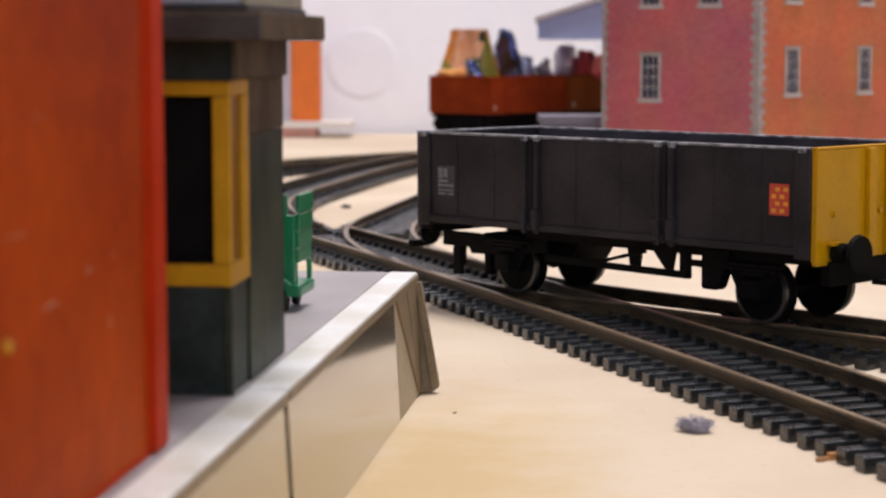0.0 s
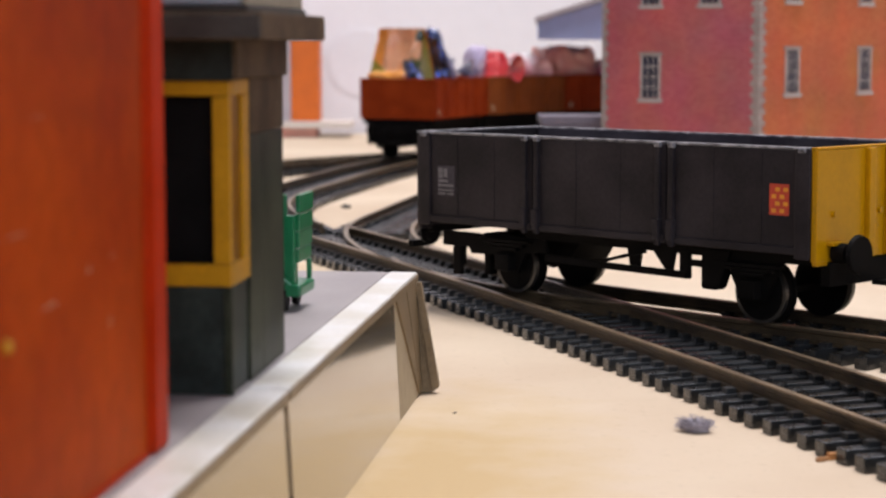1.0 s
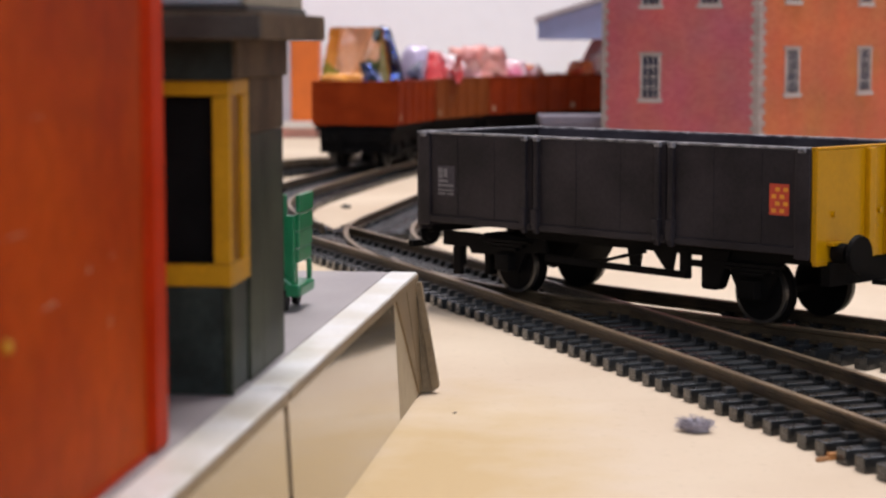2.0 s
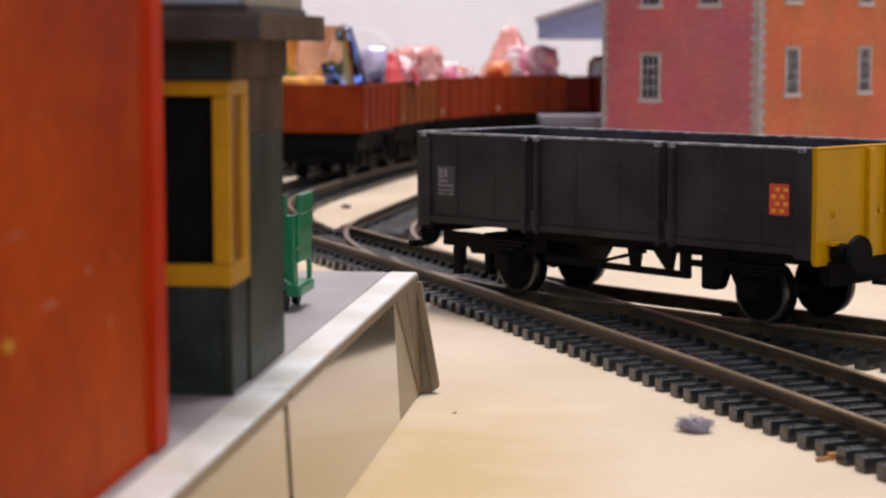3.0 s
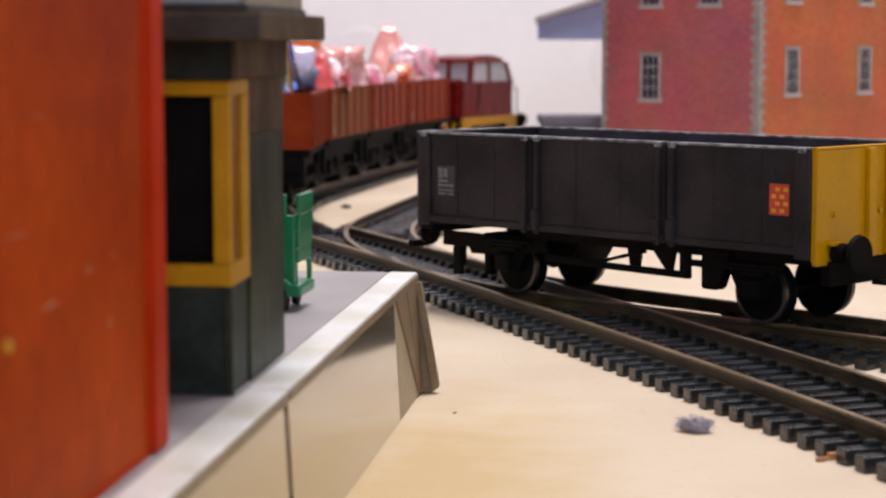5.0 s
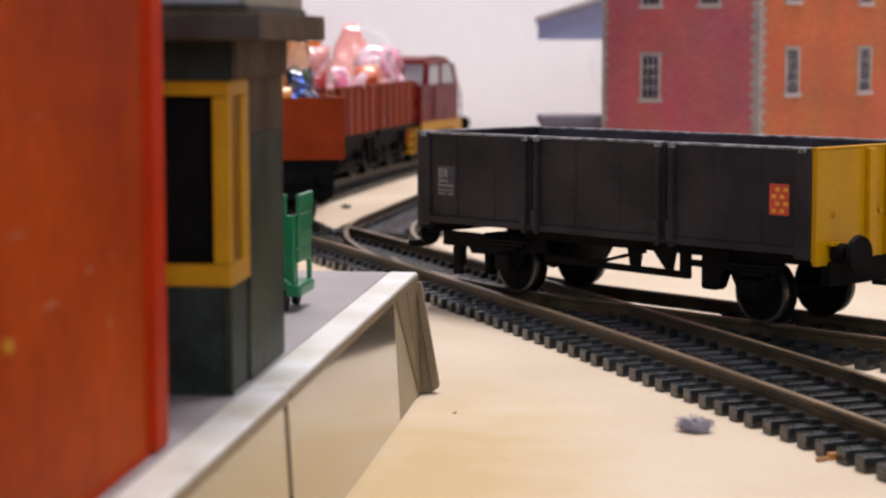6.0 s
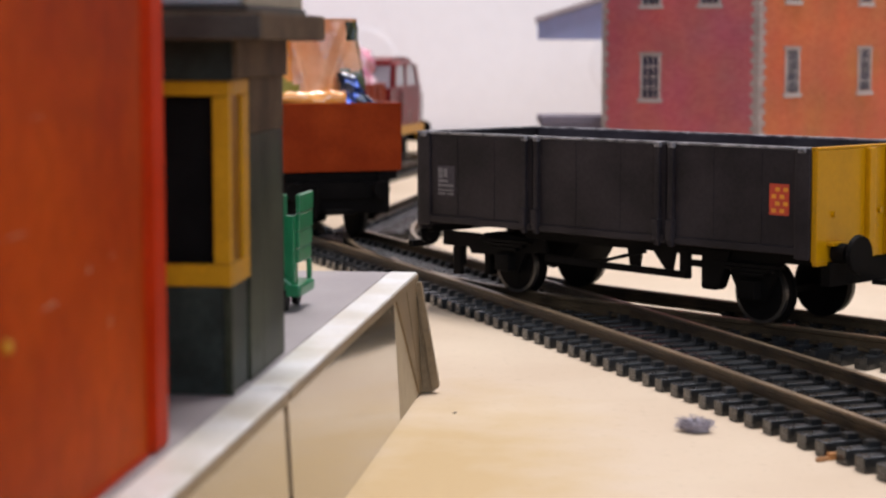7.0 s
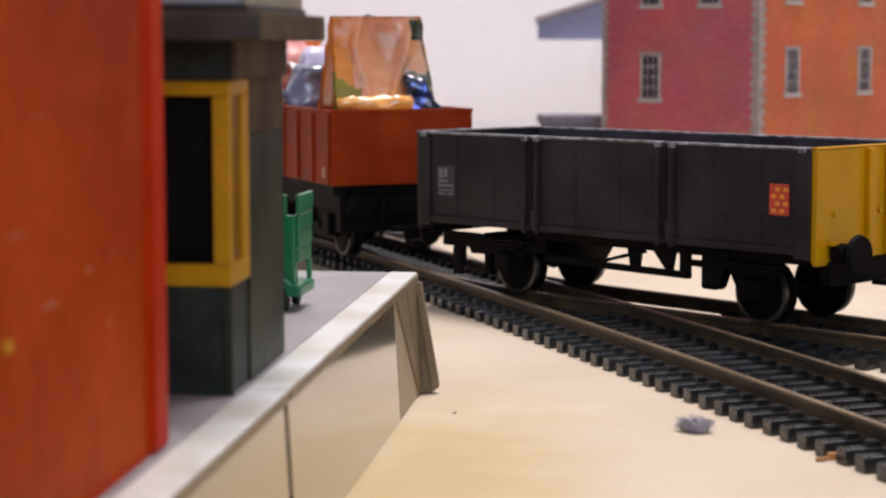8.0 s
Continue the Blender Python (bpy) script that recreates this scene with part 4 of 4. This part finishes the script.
# ---- wrapped sweets ----
def sweet(name, label, mat, size, lean=(0, 0), taper=(1.0, 1.0), crumple=0.6, round_=0.25, tails=False, seed=1):
    """A crumpled foil-wrapped sweet, its base at the origin: size in mm along, across, up."""
    bm = B()
    bmesh.ops.create_cube(bm, size=1.0)
    bmesh.ops.subdivide_edges(bm, edges=bm.edges[:], cuts=7, use_grid_fill=True)
    for v in bm.verts:
        c = v.co.copy()
        ball = c.normalized() * 0.62
        c = c.lerp(ball, round_)
        kx, ky = (1 + (q - 1) * (c.z + 0.5) for q in taper)
        p = Vector((c.x * size[0] * kx + lean[0] * (c.z + 0.5), c.y * size[1] * ky + lean[1] * (c.z + 0.5), (c.z + 0.5) * size[2]))
        q = p * 0.22 + Vector((seed * 7.1, seed * 3.3, seed))
        d = Vector((noise.noise(q), noise.noise(q + Vector((9, 2, 5))), noise.noise(q + Vector((3, 8, 1)))))
        r = p * 0.62 + Vector((seed * 2.1, seed, seed * 5.3))
        fold = abs(noise.noise(r)) - 0.2
        p += d * crumple * 2 + c.normalized() * fold * crumple * 1.6
        p.z = max(p.z, 0.0)
        v.co = p
    if tails:
        for s in (-1, 1):
            n = 9
            tip = bm.verts.new((0, s * size[1] * 0.5, size[2] * 0.5))
            ring = [bm.verts.new((math.cos(i * 2 * math.pi / n) * size[0] * 0.42, s * size[1] * (0.78 + 0.06 * (i % 2)),
                                  size[2] * 0.5 + math.sin(i * 2 * math.pi / n) * size[2] * 0.42)) for i in range(n)]
            for i in range(n):
                bm.faces.new((tip, ring[i], ring[(i + 1) % n]))
    me = mesh_from(name, bm, mat, True)
    ob = new(name, me)
    return tagged(ob, label, "sweet", "wrapped sweets in the wagons")


def tent_sweet():
    """A tent of stiff printed film, its ridge across the wagon: creased front, olive gables, a rolled fold along the base."""
    t = thing("wrapped_sweet", "large orange film-wrapped sweet with olive gables and dark green print", "sweet", group="wrapped sweets in the wagons")
    w, h, n = 24.0, 22.0, 28

    def slope(u, v, seed):
        q = Vector((u * 3.1 + seed, v * 3.4, seed * 2.0))
        crease = max(0.0, 1 - abs(u - 0.30 - 0.05 * math.sin(v * 7)) / 0.06) * 1.5 + max(0.0, 1 - abs(u - 0.52 - 0.40 * v) / 0.06) * 2.2
        belly = -2.4 * math.sin(math.pi * min(1, max(0, (u - 0.3) / 0.5))) * math.sin(math.pi * v)
        return 8.0 * (1 - v) ** 1.15 + crease * (1 - 0.3 * v) + belly + noise.noise(q) * 0.7 + noise.noise(q * 3.7) * 0.25

    def sheet(depth, mats, pick):
        bm = B()
        grid = [[bm.verts.new((depth(i / n, k / n), (i / n - 0.5) * w * (1 - 0.10 * k / n) + 0.4 * noise.noise(Vector((k * 0.3, i * 0.1, 4))), k / n * h)) for k in range(n + 1)] for i in range(n + 1)]
        for i in range(n):
            for k in range(n):
                f = bm.faces.new((grid[i][k], grid[i + 1][k], grid[i + 1][k + 1], grid[i][k + 1]))
                f.material_index = pick((i + 0.5) / n, (k + 0.5) / n)
        bmesh.ops.solidify(bm, geom=bm.faces[:], thickness=0.25)
        me = mesh_from("film", bm, mats[0], True)
        for m in mats[1:]:
            me.materials.append(m)
        return me

    def front_print(u, v):
        k = 0.05 * noise.noise(Vector((u * 9, v * 9, 2)))
        if u < 0.30 + k and v < 0.42 - 0.7 * u + k:
            return 1
        if u > 0.74 + k and v < 0.42 + k:
            return 2
        if u > 0.86 + k and 0.74 < v < 0.96:
            return 2
        return 3 if u < 0.22 else 0

    part("front_panel", sheet(lambda u, v: slope(u, v, 3.0), (F_PEACH, F_OLIVE, F_GREENPRINT, F_ORANGE), front_print), None, t, "creased orange film with green print")
    part("back_panel", sheet(lambda u, v: -8.0 * (1 - v) - 0.4 + noise.noise(Vector((u * 3, v * 3, 8))) * 0.6, (F_ORANGE,), lambda u, v: 0), None, t, "plain orange film")
    for side in (-1, 1):
        g = B()
        rows = []
        for k in range(13):
            v = k / 12
            half = 7.8 * (1 - v) + 0.15
            rows.append([g.verts.new(((j / 8 - 0.5) * 2 * half, side * (w / 2 * (1 - 0.10 * v) - 0.5 - 1.2 * (1 - abs(j / 4 - 1)) * (0.6 + 0.4 * noise.noise(Vector((j, k, side))))), v * h * 0.985)) for j in range(9)])
        for a, b in zip(rows, rows[1:]):
            for j in range(8):
                g.faces.new((a[j], a[j + 1], b[j + 1], b[j]))
        bmesh.ops.solidify(g, geom=g.faces[:], thickness=0.25)
        part("gable", g, F_OLIVE if side > 0 else F_ORANGE, t, "olive green folded gable" if side > 0 else "orange folded gable", smooth=True)
    lip = B()
    rod(lip, (0, -11.0, 0), (0, 6.5, 0), 2.2, seg=20)
    bmesh.ops.subdivide_edges(lip, edges=[e for e in lip.edges if abs(e.verts[0].co.y - e.verts[1].co.y) > 5], cuts=14)
    for v in lip.verts:
        k = 1 - 0.4 * (v.co.y / 11) ** 2 + 0.3 * noise.noise(v.co * 0.35)
        v.co = Vector((v.co.x * k * 0.8, v.co.y, v.co.z * k * 0.95)) + Vector((noise.noise(v.co * 0.5), 0, noise.noise(v.co * 0.6))) * 0.5
    part("folded_lip", lip, F_ORANGE, t, "rolled orange fold along the base", smooth=True, at=at_mm(8.3, -0.5, 2.1))
    return t


# ---- placing the still things ----
track("platform_track", platform_way, "dark sleepered model track with rusty brown rails past the platform")
track("arrival_track", [p for p in train_way if p[1] > 520], "dark sleepered model track curving across the board")
track("siding_track", siding_way, "dark model siding track under the open wagon", clear=(platform_way,))
track("crossing_track", through_way, "dark model track leading away behind the wagon", clear=(platform_way, [p for p in train_way if p[1] < 620]))
track("outer_track", outer_way, "dark curved model track along the back of the board", clear=(train_way,))
build_platform()
build_red_hut()
build_shelter()
build_trolley()
build_warehouse()
build_back_hut()
build_grey_wagon()

fluff = B()
bmesh.ops.create_icosphere(fluff, subdivisions=3, radius=1.0)
for v in fluff.verts:
    n = noise.noise(v.co * 3.1) * 0.5 + noise.noise(v.co * 9) * 0.18
    v.co = Vector((v.co.x * 2.0, v.co.y * 1.4, max(0, v.co.z + 0.75) * 1.0)) * (1 + n * 0.8)
for i in range(260):
    a, up = random.uniform(0, 2 * math.pi), random.uniform(0.1, 1.5)
    p = Vector((math.cos(a) * random.uniform(0.6, 2.2), math.sin(a) * random.uniform(0.5, 1.6), random.uniform(0.2, 1.5)))
    turn = random.uniform(0.5, 2.2)
    for k in range(3):
        q = p + Vector((math.cos(a + turn * k) * 0.55, math.sin(a + turn * k) * 0.45, 0.28 * (up - 0.6 * k)))
        q.z = max(q.z, 0.05)
        rod(fluff, p, q, 0.045, 0.03, seg=3)
        p = q
tagged(new("fluff_ball", mesh_from("fluff_ball", fluff, M_FLUFF)), "small grey ball of fluff on the baseboard", "fluff").matrix_basis = at_mm(35.0, 263.5, 0, -25)
crumb = B()
box(crumb, -1.5, 1.3, -0.3, 0.4, 0, 0.5, 0.12)
box(crumb, 0.3, 1.6, -0.2, 0.9, 0.3, 0.9, 0.12)
box(crumb, -1.8, -0.6, -0.6, 0.1, 0.0, 0.3, 0.1)
tagged(new("dry_crumb", mesh_from("dry_crumb", crumb, M_LEAF)), "small orange-brown crumb beside the sleepers", "crumb").matrix_basis = at_mm(49.7, 245, 0, 20)

for x, y, size in ((-31.6, 628, 1.3), (-42, 669, 2.2), (1.7, 277, 0.22), (21, 428, 0.8)):
    c = B()
    bmesh.ops.create_icosphere(c, subdivisions=2, radius=size)
    for v in c.verts:
        v.co = Vector((v.co.x * 1.5, v.co.y, max(0, v.co.z + size * 0.4) * 0.7)) * (1 + 0.5 * noise.noise(v.co * 2.3 / size))
    tagged(new("debris_speck", mesh_from("debris_speck", c, M_ROOFDARK)), "tiny dark speck of debris on the baseboard", "debris", "specks of debris on the board").matrix_basis = at_mm(x, y, 0, x * 7)

# ---- the train ----
BEHIND = (0.0, 65.2, 130.4, 193.4)
TRAIN = [build_tippler("orange-red ore wagon with plain ends, loaded with wrapped sweets", M_ORANGE)]
TRAIN.append(build_tippler("orange-brown ribbed ore wagon loaded with wrapped sweets", M_BROWN))
TRAIN.append(build_tippler("orange-red ribbed ore wagon loaded with pink wrapped sweets", M_ORANGE))
TRAIN.append(build_tippler("orange-red ribbed ore wagon loaded with a large pink wrapper", M_ORANGE, 28.8))
LOCO = build_loco()

# each sweet: wagon, place in it (along, across, up), turn, the thing itself
LOAD = [
    (0, (20, -2.4, 33.0), -4, tent_sweet()),
    (0, (27.2, 6.8, 33.0), -12, sweet("wrapped_sweet", "small black and blue shiny wrapped sweet", F_BLACK, (5, 9, 8), (0, -3), (0.6, 0.5), 0.6, 0.4, seed=2)),
    (0, (-2, 5.3, 32.0), 10, sweet("wrapped_sweet", "tall dark blue shiny foil-wrapped sweet", F_BLUE, (9, 12, 23), (2, -3), (0.55, 0.55), 0.75, 0.3, seed=3)),
    (0, (-14, -3, 30.0), 10, sweet("wrapped_sweet", "slate grey wrapped sweet in foil", F_GREYBLUE, (12, 22, 13), (0, 0), (0.7, 0.8), 0.9, 0.4, tails=True, seed=4)),
    (1, (23, 4, 31.0), 0, sweet("wrapped_sweet", "lilac twist-wrapped sweet in foil", F_LILAC, (6, 8.5, 15.5), (-2, 0), (1.0, 1.3), 0.6, 0.6, seed=5)),
    (1, (12, 8, 30.0), 10, sweet("wrapped_sweet", "red twist-wrapped sweet in foil", F_RED, (20, 14, 15), (0, 0), (0.3, 0.4), 0.7, 0.2, tails=True, seed=6)),
    (1, (-6, 0, 30.0), -15, sweet("wrapped_sweet", "pale wrapped sweet in foil", F_WHITE, (12, 16, 10), (0, 0), (0.8, 0.8), 0.9, 0.4, seed=7)),
    (1, (-18, 2, 30.0), -15, sweet("wrapped_sweet", "pink and white wrapped sweet", F_WHITE, (14, 18, 13), (0, 0), (0.7, 0.7), 1.3, 0.3, tails=True, seed=8)),
    (2, (18, 2, 30.0), 12, sweet("wrapped_sweet", "salmon pink foil-wrapped sweet", F_SALMON, (30, 20, 16), (3, 0), (0.95, 0.7), 1.5, 0.12, seed=9)),
    (2, (-3, 5, 30.0), 25, sweet("wrapped_sweet", "pink foil sweet with twisted ends", F_PINK, (12, 16, 10), (0, 0), (0.8, 0.8), 0.9, 0.3, tails=True, seed=10)),
    (2, (-18, 4, 30.0), 8, sweet("wrapped_sweet", "small red and orange wrapped sweet", F_SCARLET, (12, 13, 8), (0, 0), (0.9, 0.9), 0.7, 0.5, seed=11)),
    (3, (-12, -3.0, 31.0), 18, sweet("wrapped_sweet", "large salmon wrapper with a peaked corner", F_SALMON, (24, 27, 26), (-3, -1), (0.14, 0.14), 0.7, 0.0, seed=12)),
    (3, (-15, 6.0, 31.0), -6, sweet("wrapped_sweet", "large pink and white foil wrapper", F_PINK, (26, 13, 15.5), (-2, 0), (0.9, 0.7), 1.4, 0.12, seed=13)),
    (3, (2, 8, 31.0), 5, sweet("wrapped_sweet", "small white foil sweet among pink ones", F_WHITE, (8, 7, 12), (0, 0), (0.6, 0.6), 0.7, 0.3, seed=14)),
    (3, (12, 8, 31.0), 12, sweet("wrapped_sweet", "small scarlet foil sweet among pink ones", F_SCARLET, (12, 10, 9), (0, 0), (0.8, 0.8), 0.6, 0.4, seed=15)),
]

# ---- motion ----
RUN = np.concatenate([[0.0], np.cumsum([math.hypot(b[0] - a[0], b[1] - a[1]) for a, b in zip(train_way, train_way[1:])])])
START_RUN = RUN[len(lead_in) - 1]
WAY_X, WAY_Y = np.array([p[0] for p in train_way]), np.array([p[1] for p in train_way])


def travelled(t):
    return 68.758 * t - 1.515 * t * t


def on_track(s, base):
    s = s + START_RUN
    a = Vector((np.interp(s + base / 2, RUN, WAY_X), np.interp(s + base / 2, RUN, WAY_Y), 0))
    b = Vector((np.interp(s - base / 2, RUN, WAY_X), np.interp(s - base / 2, RUN, WAY_Y), 0))
    c, d = (a + b) / 2, a - b
    return at_mm(c.x, c.y, BOARD_TO_RAIL, math.degrees(math.atan2(d.y, d.x)))


def motions():
    times = [round(0.2 * i, 2) for i in range(41)]
    fine = [round(0.1 * i, 2) for i in range(81)]

    def spin(sets):
        for w in sets:
            home = w.matrix_basis.translation.copy()
            walk(w, [(t, Matrix.Translation(home) @ Matrix.Rotation(travelled(t) / 6.3, 4, "Y")) for t in fine])

    for i, (wagon, sets) in enumerate(TRAIN):
        walk(wagon, [(t, on_track(travelled(t) - BEHIND[i], 36)) for t in times])
        spin(sets)
    walk(LOCO[0], [(t, on_track(travelled(t) - 266.0, 30)) for t in times])
    spin(LOCO[1])
    for i, (x, y, z), turn, ob in LOAD:
        walk(ob, [(t, on_track(travelled(t) - BEHIND[i], 36) @ at_mm(x, y, z, turn)) for t in times])


motions()
